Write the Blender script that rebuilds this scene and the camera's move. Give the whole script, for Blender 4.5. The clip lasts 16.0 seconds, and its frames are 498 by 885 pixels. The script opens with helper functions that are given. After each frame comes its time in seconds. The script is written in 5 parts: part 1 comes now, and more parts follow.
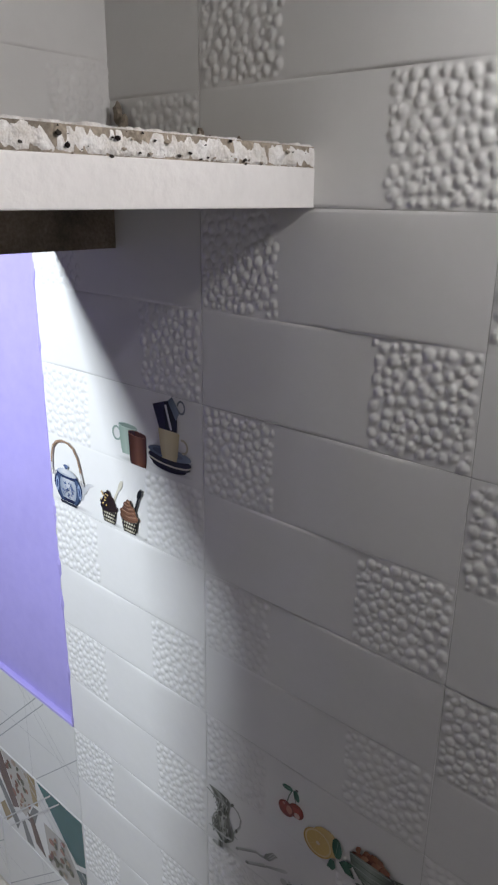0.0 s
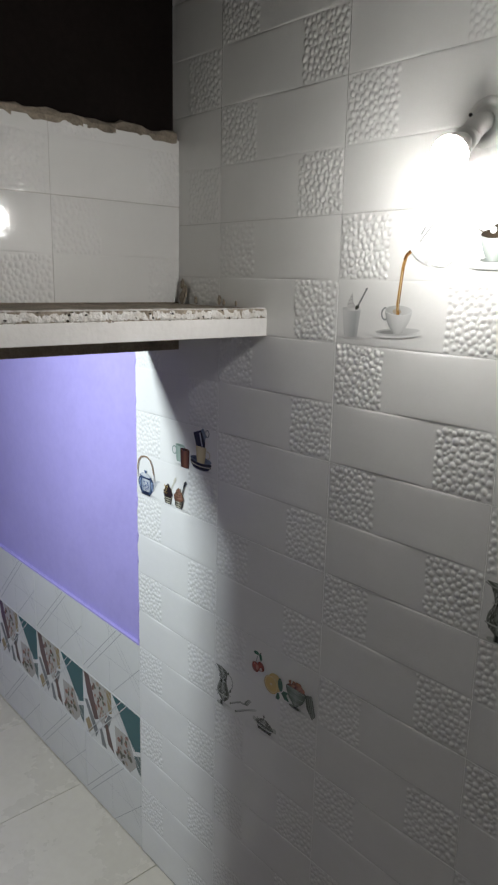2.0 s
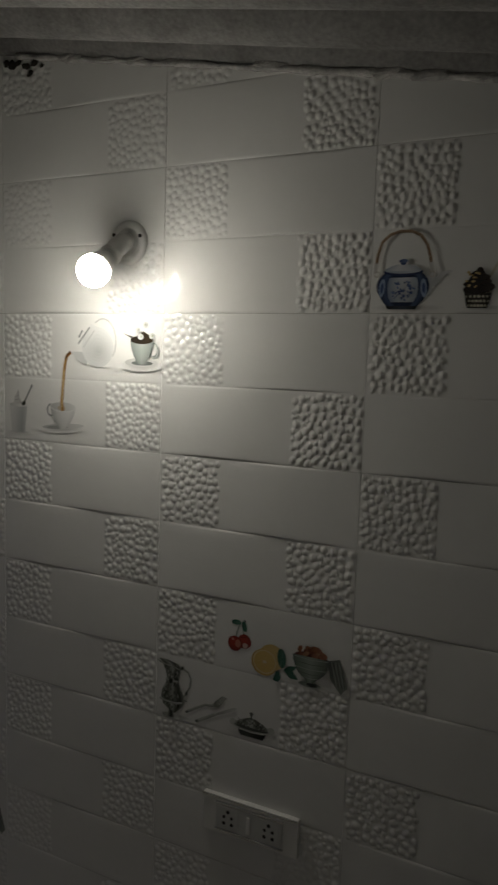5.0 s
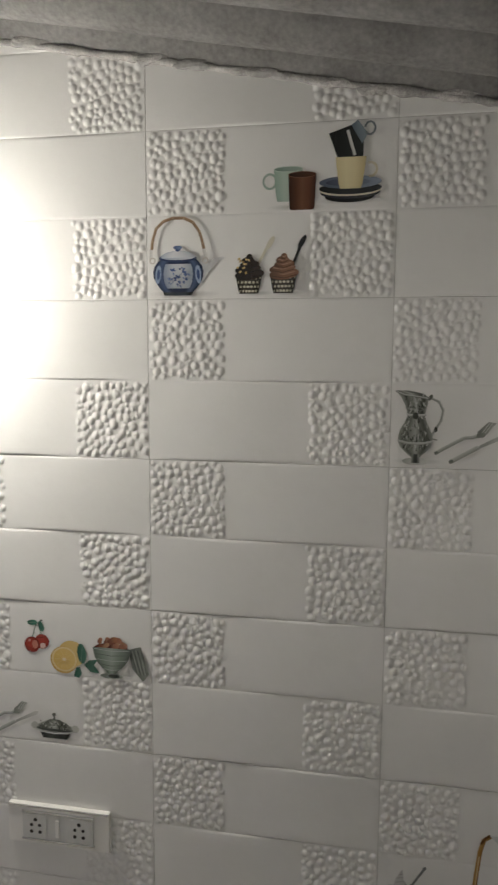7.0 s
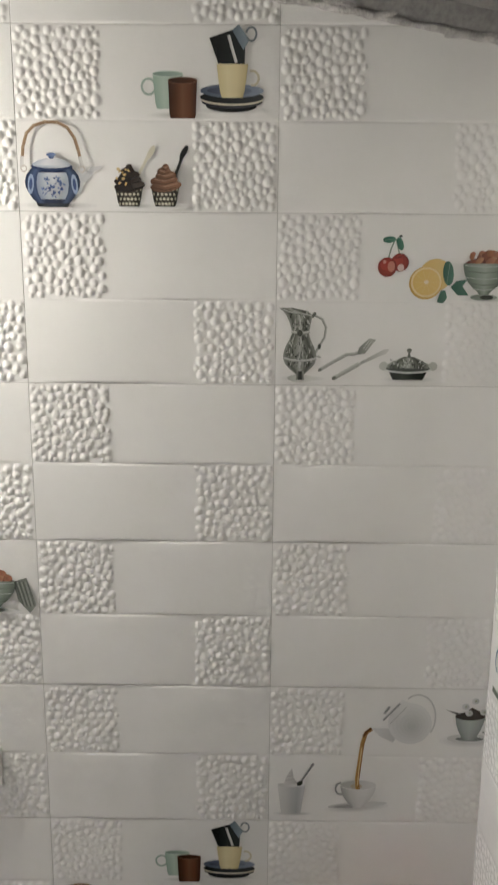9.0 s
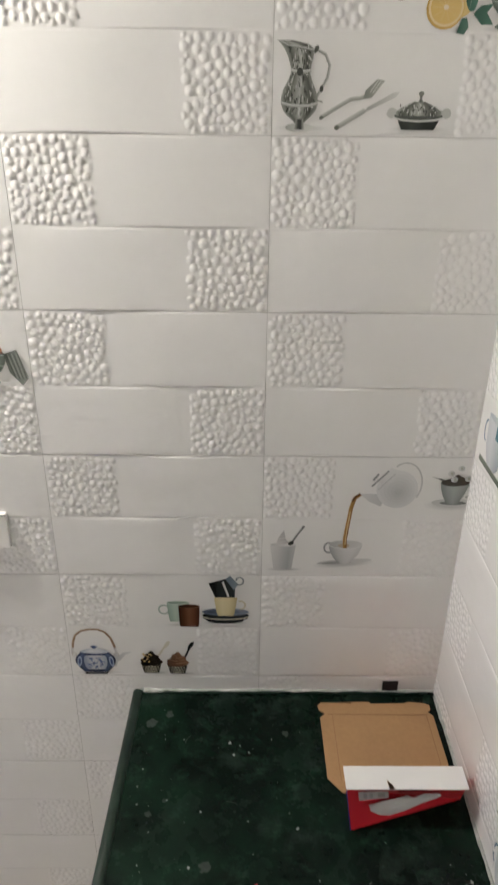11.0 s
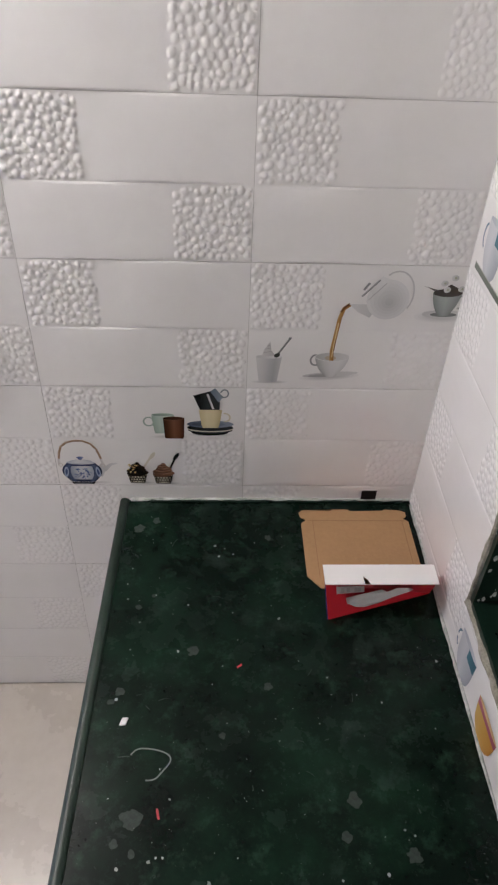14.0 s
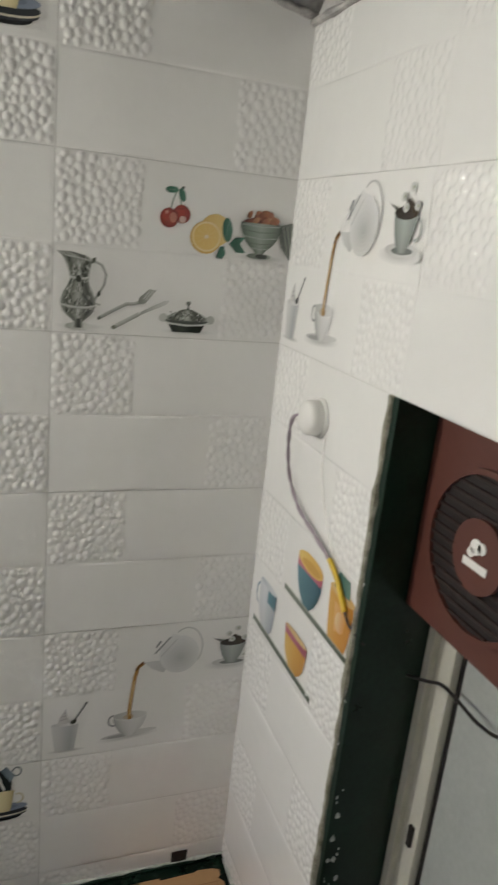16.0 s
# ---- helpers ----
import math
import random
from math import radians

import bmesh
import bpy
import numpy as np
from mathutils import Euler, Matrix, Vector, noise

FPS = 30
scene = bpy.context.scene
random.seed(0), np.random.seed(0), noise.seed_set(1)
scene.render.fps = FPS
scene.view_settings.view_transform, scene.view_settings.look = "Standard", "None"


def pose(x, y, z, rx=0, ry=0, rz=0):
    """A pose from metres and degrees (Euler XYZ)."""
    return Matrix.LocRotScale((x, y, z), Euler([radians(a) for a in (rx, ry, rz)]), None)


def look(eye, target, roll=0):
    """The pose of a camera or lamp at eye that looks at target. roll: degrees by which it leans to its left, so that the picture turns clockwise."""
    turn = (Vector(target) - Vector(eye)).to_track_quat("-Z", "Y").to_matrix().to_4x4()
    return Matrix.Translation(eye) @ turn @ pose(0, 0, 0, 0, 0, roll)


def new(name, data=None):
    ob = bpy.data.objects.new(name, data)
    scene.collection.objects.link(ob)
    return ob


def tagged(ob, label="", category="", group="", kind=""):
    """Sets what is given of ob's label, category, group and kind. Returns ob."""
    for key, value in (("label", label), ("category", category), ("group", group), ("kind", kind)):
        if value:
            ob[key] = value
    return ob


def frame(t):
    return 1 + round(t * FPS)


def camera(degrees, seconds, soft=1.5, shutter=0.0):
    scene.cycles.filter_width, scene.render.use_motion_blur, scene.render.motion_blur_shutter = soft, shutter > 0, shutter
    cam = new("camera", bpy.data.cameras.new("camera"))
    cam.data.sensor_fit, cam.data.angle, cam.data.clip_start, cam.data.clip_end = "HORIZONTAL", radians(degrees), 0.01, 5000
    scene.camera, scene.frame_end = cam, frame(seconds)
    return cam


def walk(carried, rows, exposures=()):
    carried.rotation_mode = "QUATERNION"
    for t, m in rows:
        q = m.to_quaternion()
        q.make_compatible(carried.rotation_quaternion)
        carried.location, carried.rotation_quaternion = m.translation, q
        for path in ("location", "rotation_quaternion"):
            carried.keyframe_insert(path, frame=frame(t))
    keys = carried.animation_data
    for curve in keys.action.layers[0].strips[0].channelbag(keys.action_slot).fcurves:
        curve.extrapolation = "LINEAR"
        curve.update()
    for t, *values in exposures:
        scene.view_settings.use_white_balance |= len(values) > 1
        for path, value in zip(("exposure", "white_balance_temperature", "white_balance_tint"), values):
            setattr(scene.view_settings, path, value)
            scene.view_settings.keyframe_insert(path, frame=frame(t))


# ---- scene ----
cam = camera(39.0, 16.0, 2.2, 0.35)
PATH = [
    (0, (1.211, -0.759, 2.120), (-0.030, 0.663, 1.457), 0.65),
    (0.5, (1.230, -0.754, 2.122), (-0.030, 0.671, 1.503), 0.77),
    (1, (1.294, -0.793, 2.126), (0.028, 0.649, 1.556), 1.17),
    (1.25, (1.455, -0.914, 2.130), (0.131, 0.506, 1.641), 1.20),
    (1.5, (1.650, -1.046, 2.142), (0.272, 0.334, 1.705), 1.22),
    (1.75, (1.840, -1.170, 2.180), (0.420, 0.170, 1.752), 1.30),
    (2, (2.050, -1.306, 2.248), (0.600, -0.008, 1.802), 1.25),
    (2.5, (2.043, -1.328, 2.272), (0.622, 0.010, 1.835), 1.77),
    (3, (2.060, -1.335, 2.302), (0.694, 0.092, 1.993), 3.03),
    (3.5, (2.078, -1.331, 2.330), (0.781, 0.178, 2.118), 3.22),
    (4, (2.096, -1.321, 2.326), (0.956, 0.308, 2.109), 3.02),
    (4.5, (2.132, -1.305, 2.323), (1.136, 0.414, 2.087), 2.24),
    (5, (2.171, -1.291, 2.309), (1.323, 0.506, 2.082), 1.87),
    (7.5, (2.232, -1.275, 2.296), (2.037, 0.701, 2.061), 0.86),
    (8, (2.215, -1.279, 2.288), (2.168, 0.708, 2.064), 1.39),
    (10.5, (2.208, -1.277, 2.177), (2.208, 0.563, 1.394), 0.29),
    (11, (2.205, -1.269, 2.173), (2.225, 0.519, 1.277), 0.70),
    (11.5, (2.207, -1.267, 2.156), (2.283, 0.418, 1.080), 1.89),
    (12, (2.205, -1.260, 2.149), (2.275, 0.366, 0.986), 1.67),
    (12.5, (2.203, -1.262, 2.137), (2.296, 0.308, 0.901), 2.01),
    (13, (2.201, -1.265, 2.127), (2.294, 0.265, 0.842), 2.01),
    (13.5, (2.199, -1.263, 2.124), (2.286, 0.248, 0.816), 2.33),
    (14, (2.189, -1.264, 2.124), (2.276, 0.257, 0.828), 2.53),
    (14.5, (2.177, -1.268, 2.136), (2.314, 0.329, 0.941), 4.10),
    (15, (2.160, -1.259, 2.167), (2.432, 0.458, 1.178), 4.95),
    (15.5, (2.154, -1.260, 2.232), (2.596, 0.578, 1.579), 5.17),
    (16, (2.154, -1.268, 2.294), (2.840, 0.528, 1.741), 6.03),
]
# seconds, stops, white balance
EXPOSURES = [
    (0.0, 1.16, 6050, 15), (1.0, 1.16, 6200, 12), (1.5, 1.2, 6300, 11), (2.0, 1.03, 6150, 10), (2.5, 0.7, 6300, 9), (3.0, 0.38, 6400, 10), (3.5, -0.33, 6500, 10), (4.0, -0.35, 6600, 8), (5.0, -0.47, 6650, 7), (5.3, -0.47, 6650, 7),
    (7.3, 2.5, 6500, 10), (8.0, 2.74, 6500, 10), (11.0, 3.18, 6500, 11), (12.5, 3.28, 6300, 14), (14.0, 3.23, 6230, 18), (15.0, 3.25, 6250, 16), (16.0, 2.68, 6450, 7),
]
walk(cam, [(t, look(eye, target, roll)) for t, eye, target, roll in PATH], EXPOSURES)

# ---- light ----
world = bpy.data.worlds.new("world")
world.use_nodes = True
world.node_tree.nodes["Background"].inputs[0].default_value = (0.01, 0.012, 0.02, 1)
world.node_tree.nodes["Background"].inputs[1].default_value = 0.2
scene.world = world
BULB_POWER = 195.0


def lamp(name, kind, m, energy, color, **kw):
    d = bpy.data.lights.new(name, kind)
    d.energy, d.color = energy, color
    for k, v in kw.items():
        if k == "size":
            d.size = v
        elif k == "size_y":
            d.shape, d.size_y = "RECTANGLE", v
        elif k == "radius":
            d.shadow_soft_size = v
    o = new(name, d)
    o.matrix_basis = m
    return o


# the white lamp of the next room, high behind the partition
lamp("next_room_lamp", "AREA", look((-0.138, -1.10, 2.38), (-0.2, 0.0, 0.9)), 13.0, (0.93, 1.0, 0.97), size=0.16, size_y=0.05)
# ---- materials ----
def mat(name, color, rough=0.5, metal=0.0, scale=0.0, amount=0.0, bump=0.0, bscale=60.0, spec=0.5, dark=None, rvar=0.0, per_object=0.0):
    """A principled material with colour variation at two scales, roughness variation and a fine bump."""
    m = bpy.data.materials.new(name)
    m.use_nodes = True
    nt = m.node_tree
    n, l = nt.nodes, nt.links
    b = n["Principled BSDF"]
    b.inputs["Roughness"].default_value = rough
    b.inputs["Metallic"].default_value = metal
    b.inputs["Specular IOR Level"].default_value = spec
    b.inputs["Base Color"].default_value = (*color, 1)
    tc = n.new("ShaderNodeTexCoord")
    if scale:
        big = n.new("ShaderNodeTexNoise")
        big.inputs["Scale"].default_value = scale
        big.inputs["Detail"].default_value = 6
        big.inputs["Roughness"].default_value = 0.65
        l.new(tc.outputs["Object"], big.inputs["Vector"])
        ramp = n.new("ShaderNodeValToRGB")
        ramp.color_ramp.elements[0].position, ramp.color_ramp.elements[1].position = 0.3, 0.72
        lo = dark if dark else tuple(c * (1 - amount) for c in color)
        ramp.color_ramp.elements[0].color = (*lo, 1)
        ramp.color_ramp.elements[1].color = (*color, 1)
        l.new(big.outputs["Fac"], ramp.inputs["Fac"])
        out = ramp.outputs["Color"]
        fine = n.new("ShaderNodeTexNoise")
        fine.inputs["Scale"].default_value = scale * 14
        fine.inputs["Detail"].default_value = 3
        l.new(tc.outputs["Object"], fine.inputs["Vector"])
        mix = n.new("ShaderNodeMix")
        mix.data_type, mix.blend_type = "RGBA", "OVERLAY"
        mix.inputs["Factor"].default_value = min(0.6, amount)
        l.new(out, mix.inputs["A"])
        l.new(fine.outputs["Color"], mix.inputs["B"])
        bw = n.new("ShaderNodeRGBToBW")
        l.new(fine.outputs["Color"], bw.inputs["Color"])
        l.new(bw.outputs["Val"], mix.inputs["B"])
        out = mix.outputs["Result"]
        if per_object:
            info = n.new("ShaderNodeObjectInfo")
            mr = n.new("ShaderNodeMapRange")
            mr.inputs["To Min"].default_value, mr.inputs["To Max"].default_value = 1 - per_object, 1.0
            l.new(info.outputs["Random"], mr.inputs["Value"])
            mul = n.new("ShaderNodeMix")
            mul.data_type, mul.blend_type = "RGBA", "MULTIPLY"
            mul.inputs["Factor"].default_value = 1
            l.new(out, mul.inputs["A"])
            l.new(mr.outputs["Result"], mul.inputs["B"])
            out = mul.outputs["Result"]
        l.new(out, b.inputs["Base Color"])
        if rvar:
            rr = n.new("ShaderNodeMapRange")
            rr.inputs["To Min"].default_value, rr.inputs["To Max"].default_value = max(0.02, rough - rvar), min(1, rough + rvar)
            l.new(big.outputs["Fac"], rr.inputs["Value"])
            l.new(rr.outputs["Result"], b.inputs["Roughness"])
    if bump:
        nz = n.new("ShaderNodeTexNoise")
        nz.inputs["Scale"].default_value = bscale
        nz.inputs["Detail"].default_value = 4
        l.new(tc.outputs["Object"], nz.inputs["Vector"])
        bp = n.new("ShaderNodeBump")
        bp.inputs["Strength"].default_value = 1.0
        bp.inputs["Distance"].default_value = bump
        l.new(nz.outputs["Fac"], bp.inputs["Height"])
        l.new(bp.outputs["Normal"], b.inputs["Normal"])
    return m


def emit(name, color, strength):
    m = bpy.data.materials.new(name)
    m.use_nodes = True
    n = m.node_tree.nodes
    n["Principled BSDF"].inputs["Base Color"].default_value = (0.8, 0.8, 0.8, 1)
    n["Principled BSDF"].inputs["Emission Color"].default_value = (*color, 1)
    n["Principled BSDF"].inputs["Emission Strength"].default_value = strength
    return m


CERAMIC = mat("glazed_white_tile", (0.80, 0.793, 0.775), 0.095, 0, 5, 0.05, 0.0004, 30, rvar=0.03, per_object=0.04)
GROUT = mat("grout", (0.60, 0.585, 0.56), 0.9, 0, 12, 0.4, 0.001, 90)
PLASTER = mat("off_white_plaster", (0.74, 0.735, 0.72), 0.9, 0, 3, 0.3, 0.003, 40)
BOUNCE_WHITE = mat("bounce_white", (0.82, 0.815, 0.80), 0.7, 0, 3, 0.08, 0.002, 40)
PURPLE = mat("purple_wall_paint", (0.41, 0.36, 0.75), 0.55, 0, 3, 0.10, 0.0012, 25)
FLOOR = mat("cream_floor_tile", (0.60, 0.55, 0.475), 0.28, 0, 2.5, 0.10, 0.0003, 30, rvar=0.08)
CEMENT = mat("rough_cement", (0.38, 0.32, 0.25), 0.95, 0, 14, 0.6, 0.006, 60)
SHELF_PAINT = mat("white_shelf_paint", (0.78, 0.76, 0.74), 0.6, 0, 6, 0.12, 0.0015, 50)
ROOFING = mat("grey_cement_sheet", (0.50, 0.49, 0.475), 0.9, 0, 9, 0.5, 0.003, 60, dark=(0.27, 0.26, 0.25))
STEEL = mat("galvanised_steel", (0.55, 0.57, 0.53), 0.4, 0.8, 16, 0.55, 0.0022, 55, rvar=0.18, dark=(0.20, 0.20, 0.18))
NEAR_BLACK = mat("near_black", (0.014, 0.010, 0.009), 0.9, 0, 4, 0.4, 0.002, 30, spec=0.15)
MARBLE = mat("green_marble", (0.008, 0.026, 0.017), 0.30, 0, 9, 0.5, 0.0002, 30, rvar=0.1, spec=0.3)
PRINT = bpy.data.materials.new("printed_glaze")
PRINT.use_nodes = True
_n = PRINT.node_tree.nodes
_a = _n.new("ShaderNodeAttribute")
_a.attribute_name = "ink"
PRINT.node_tree.links.new(_a.outputs["Color"], _n["Principled BSDF"].inputs["Base Color"])
_n["Principled BSDF"].inputs["Roughness"].default_value = 0.18
CARDBOARD = mat("brown_cardboard", (0.41, 0.24, 0.115), 0.85, 0, 7, 0.12, 0.0006, 150)
RED_CARD = mat("red_printed_card", (0.68, 0.025, 0.04), 0.35, 0, 8, 0.06)
WHITE_CARD = mat("white_printed_card", (0.80, 0.79, 0.78), 0.4, 0, 8, 0.04)
WHITE_PLASTIC = mat("white_plastic", (0.80, 0.79, 0.76), 0.3, 0, 10, 0.04)
BROWN_PLASTIC = mat("brown_plastic", (0.105, 0.035, 0.025), 0.42, 0, 10, 0.1, 0.0003, 80)
DARK_PLASTIC = mat("dark_plastic", (0.012, 0.008, 0.007), 0.5, 0, 10, 0.1)
BULB_GLOW = emit("bulb_glow", (1.0, 0.955, 0.87), BULB_POWER * 0.78)
BULB_TIP = emit("bulb_tip_glow", (1.0, 0.955, 0.87), BULB_POWER * 1.3)


def spotted_marble(name, base, vein):
    """Dark green marble with pale veins, plaster dust and paint smears."""
    m = mat(name, base, 0.26, 0, 7, 0.55, 0.0002, 30, rvar=0.12, spec=0.14)
    nt = m.node_tree
    n, l = nt.nodes, nt.links
    b = n["Principled BSDF"]
    src = b.inputs["Base Color"].links[0].from_socket
    tc = n.new("ShaderNodeTexCoord")
    for scale, lo, hi, col, fac, detail in ((5.0, 0.48, 0.72, vein, 0.9, 9), (11.0, 0.55, 0.74, (0.06, 0.09, 0.075), 0.36, 10), (26.0, 0.54, 0.72, (0.03, 0.068, 0.046), 0.55, 9), (70.0, 0.66, 0.76, (0.16, 0.20, 0.18), 0.4, 4), (150.0, 0.70, 0.78, (0.28, 0.31, 0.29), 0.45, 3)):
        nz = n.new("ShaderNodeTexNoise")
        nz.inputs["Scale"].default_value, nz.inputs["Detail"].default_value, nz.inputs["Roughness"].default_value = scale, detail, 0.7
        l.new(tc.outputs["Object"], nz.inputs["Vector"])
        r = n.new("ShaderNodeMapRange")
        r.inputs["From Min"].default_value, r.inputs["From Max"].default_value, r.inputs["To Max"].default_value = lo, hi, fac
        l.new(nz.outputs["Fac"], r.inputs["Value"])
        mx = n.new("ShaderNodeMix")
        mx.data_type = "RGBA"
        mx.inputs["B"].default_value = (*col, 1)
        l.new(r.outputs["Result"], mx.inputs["Factor"])
        l.new(src, mx.inputs["A"])
        src = mx.outputs["Result"]
    l.new(src, b.inputs["Base Color"])
    return m


MARBLE_SPOT = spotted_marble("dusty_green_marble", (0.003, 0.010, 0.0065), (0.007, 0.027, 0.015))
MARBLE_EDGE = mat("green_marble_edge", (0.018, 0.042, 0.029), 0.48, 0, 20, 0.6, 0.0008, 60)
MORTAR_WHITE = mat("white_cement", (0.62, 0.62, 0.60), 0.9, 0, 40, 0.7, 0.002, 120, dark=(0.22, 0.25, 0.22))
MORTAR_DIRTY = mat("dirty_grout", (0.42, 0.40, 0.34), 0.95, 0, 30, 0.7, 0.002, 120, dark=(0.14, 0.13, 0.09))
DUST_A = mat("white_paint_spot", (0.36, 0.38, 0.37), 0.8)
DUST_C = mat("thin_plaster_smear", (0.030, 0.047, 0.037), 0.7, 0, 110, 0.7, dark=(0.005, 0.013, 0.009))
DUST_B = mat("grey_dust_spot", (0.22, 0.25, 0.23), 0.9)
CARD_DARK = mat("cardboard_crease", (0.30, 0.17, 0.08), 0.9)
DARK_BROWN = mat("dark_brown_plastic", (0.02, 0.009, 0.008), 0.45)


# ---- builders ----
def link(name, bm, material, parent=None, label="", smooth=False):
    me = bpy.data.meshes.new(name)
    bm.to_mesh(me)
    bm.free()
    for m_ in (material if isinstance(material, (list, tuple)) else [material]):
        me.materials.append(m_)
    if smooth:
        for p in me.polygons:
            p.use_smooth = True
    o = new(name, me)
    if parent is not None:
        o.parent = parent
    if label:
        o["label"] = label
    return o


part = link


def thing(name, label, category, m=None, group="", kind=""):
    o = new(name)
    o.empty_display_size = 0.05
    if m is not None:
        o.matrix_basis = m
    return tagged(o, label, category, group, kind)


def add_box(bm, x0, x1, y0, y1, z0, z1, bevel=0.0, seg=2):
    r = bmesh.ops.create_cube(bm, size=1)
    for v in r["verts"]:
        v.co = Vector((x0 + (v.co.x + 0.5) * (x1 - x0), y0 + (v.co.y + 0.5) * (y1 - y0), z0 + (v.co.z + 0.5) * (z1 - z0)))
    if bevel:
        es = {e for v in r["verts"] for e in v.link_edges}
        bmesh.ops.bevel(bm, geom=list(es), offset=bevel, segments=seg, affect="EDGES", profile=0.6)
    return bm


def box(x0, x1, y0, y1, z0, z1, bevel=0.0, seg=2):
    return add_box(bmesh.new(), x0, x1, y0, y1, z0, z1, bevel, seg)


def tube(points, radius, sides=10):
    """A round bar along points."""
    bm = bmesh.new()
    rings = []
    pts = [Vector(p) for p in points]
    for i, p in enumerate(pts):
        d = (pts[min(i + 1, len(pts) - 1)] - pts[max(i - 1, 0)]).normalized()
        q = d.to_track_quat("Z", "Y")
        rings.append([bm.verts.new(p + q @ Vector((math.cos(a) * radius, math.sin(a) * radius, 0)))
                      for a in [2 * math.pi * k / sides for k in range(sides)]])
    for a, b in zip(rings, rings[1:]):
        for k in range(sides):
            bm.faces.new((a[k], a[(k + 1) % sides], b[(k + 1) % sides], b[k]))
    bm.faces.new(rings[0][::-1])
    bm.faces.new(rings[-1])
    return bm


def lathe(profile, sides=32):
    """A body turned round z from (radius, height) pairs."""
    bm = bmesh.new()
    rings = []
    for r, z in profile:
        rings.append([bm.verts.new((r * math.cos(2 * math.pi * k / sides), r * math.sin(2 * math.pi * k / sides), z)) for k in range(sides)])
    for a, b in zip(rings, rings[1:]):
        for k in range(sides):
            bm.faces.new((a[k], a[(k + 1) % sides], b[(k + 1) % sides], b[k]))
    bm.faces.new(rings[0][::-1])
    bm.faces.new(rings[-1])
    return bm


# ---- plan ----
TILE_W, TILE_H = 0.45, 0.30
ROW0 = 0.906           # a joint of the tile rows
RIGHT = 2.680          # face of the right wall
BACK = -1.9            # unseen wall behind the camera, set close to bounce light
LEFT = 0.255           # face of the tiled partition
LEFT_FAR = 0.065
LINTEL = 2.036         # underside of the partition over the passage
SHELF_X, SHELF_Z0, SHELF_Z1 = 0.653, 2.106, 2.181
PART_TOP = 2.648
COUNTER = 0.857
WIN_Y0, WIN_Y1, WIN_Z0, WIN_Z1 = -0.437, -1.25, 1.019, 2.106


def roof_z(x):
    return 3.005 - 0.18 * (x - 0.94)


# ---- setting ----
floor = tagged(part("floor", box(-2.35, RIGHT + 0.2, -3.3, 0.1, -0.06, 0.0), FLOOR), "cream glossy floor under the kitchen", "floor", kind="structure")
wall_north = tagged(part("wall_north", box(-0.004, RIGHT + 0.2, 0.0011, 0.15, 0, 3.3), GROUT), "white glazed tile wall with pebbled relief blocks", "wall", kind="structure")
wall_east = thing("wall_east", "white tiled wall with a window opening", "wall", kind="structure")
for a, b, c, d in ((0.0, WIN_Y0, 0, 3.0), (WIN_Y1, BACK, 0, 3.0), (WIN_Y0, WIN_Y1, 0, WIN_Z0), (WIN_Y0, WIN_Y1, WIN_Z1, 3.0)):
    part("wall_face", box(RIGHT + 0.0011, RIGHT + 0.2, b, a, c, d), GROUT, wall_east)
# unseen, added white to throw the bulb's light back on the tiles
wall_south = tagged(part("wall_south", box(LEFT_FAR, RIGHT + 0.2, BACK - 0.1, BACK, 0, 3.6), BOUNCE_WHITE), "unseen white wall behind the camera, added to bounce light", "wall", kind="structure")
wall_west = tagged(part("wall_west", box(-2.35, -2.25, -3.3, 0.15, 0, 3.7), PURPLE), "purple painted wall of the next room", "wall", kind="structure")
wall_far = tagged(part("wall_far", box(-2.25, LEFT_FAR + 0.1, -3.3, -3.2, 0, 3.7), PURPLE), "purple painted far wall of the next room", "wall", kind="structure")
wall_purple = tagged(part("wall_purple", box(-2.25, -0.004, 0.012, 0.15, 0, 3.7), PURPLE), "purple painted plaster wall above white tiles", "wall", kind="structure")
partition = thing("wall_partition", "partition wall over a passage, white tiles above a shelf", "wall", kind="structure")
part("wall_face", box(LEFT_FAR, LEFT - 0.0011, BACK, 0.0, LINTEL, PART_TOP), CEMENT, partition)
# unseen jamb piece, added to cut off the next room lamp's light
part("wall_face", box(LEFT_FAR, LEFT - 0.0011, BACK, -0.70, 0, LINTEL), PLASTER, partition)
part("wall_face", box(LEFT_FAR, LEFT_FAR + 0.1, -3.2, BACK - 0.101, 0, PART_TOP), PLASTER, partition)
# the dark of the unlit loft opening is put into the boards' near-black colour
loft = thing("loft", "loft above the partition, its dark painted into near-black boards", "loft", kind="structure")
part("board", box(-2.25, LEFT_FAR, -3.2, 0.0, PART_TOP - 0.03, PART_TOP), NEAR_BLACK, loft)
part("board", box(LEFT - 0.06, LEFT - 0.03, BACK, 0.0, PART_TOP + 0.002, 3.12), NEAR_BLACK, loft)
# ---- relief tiles ----
BLOCK = 0.149


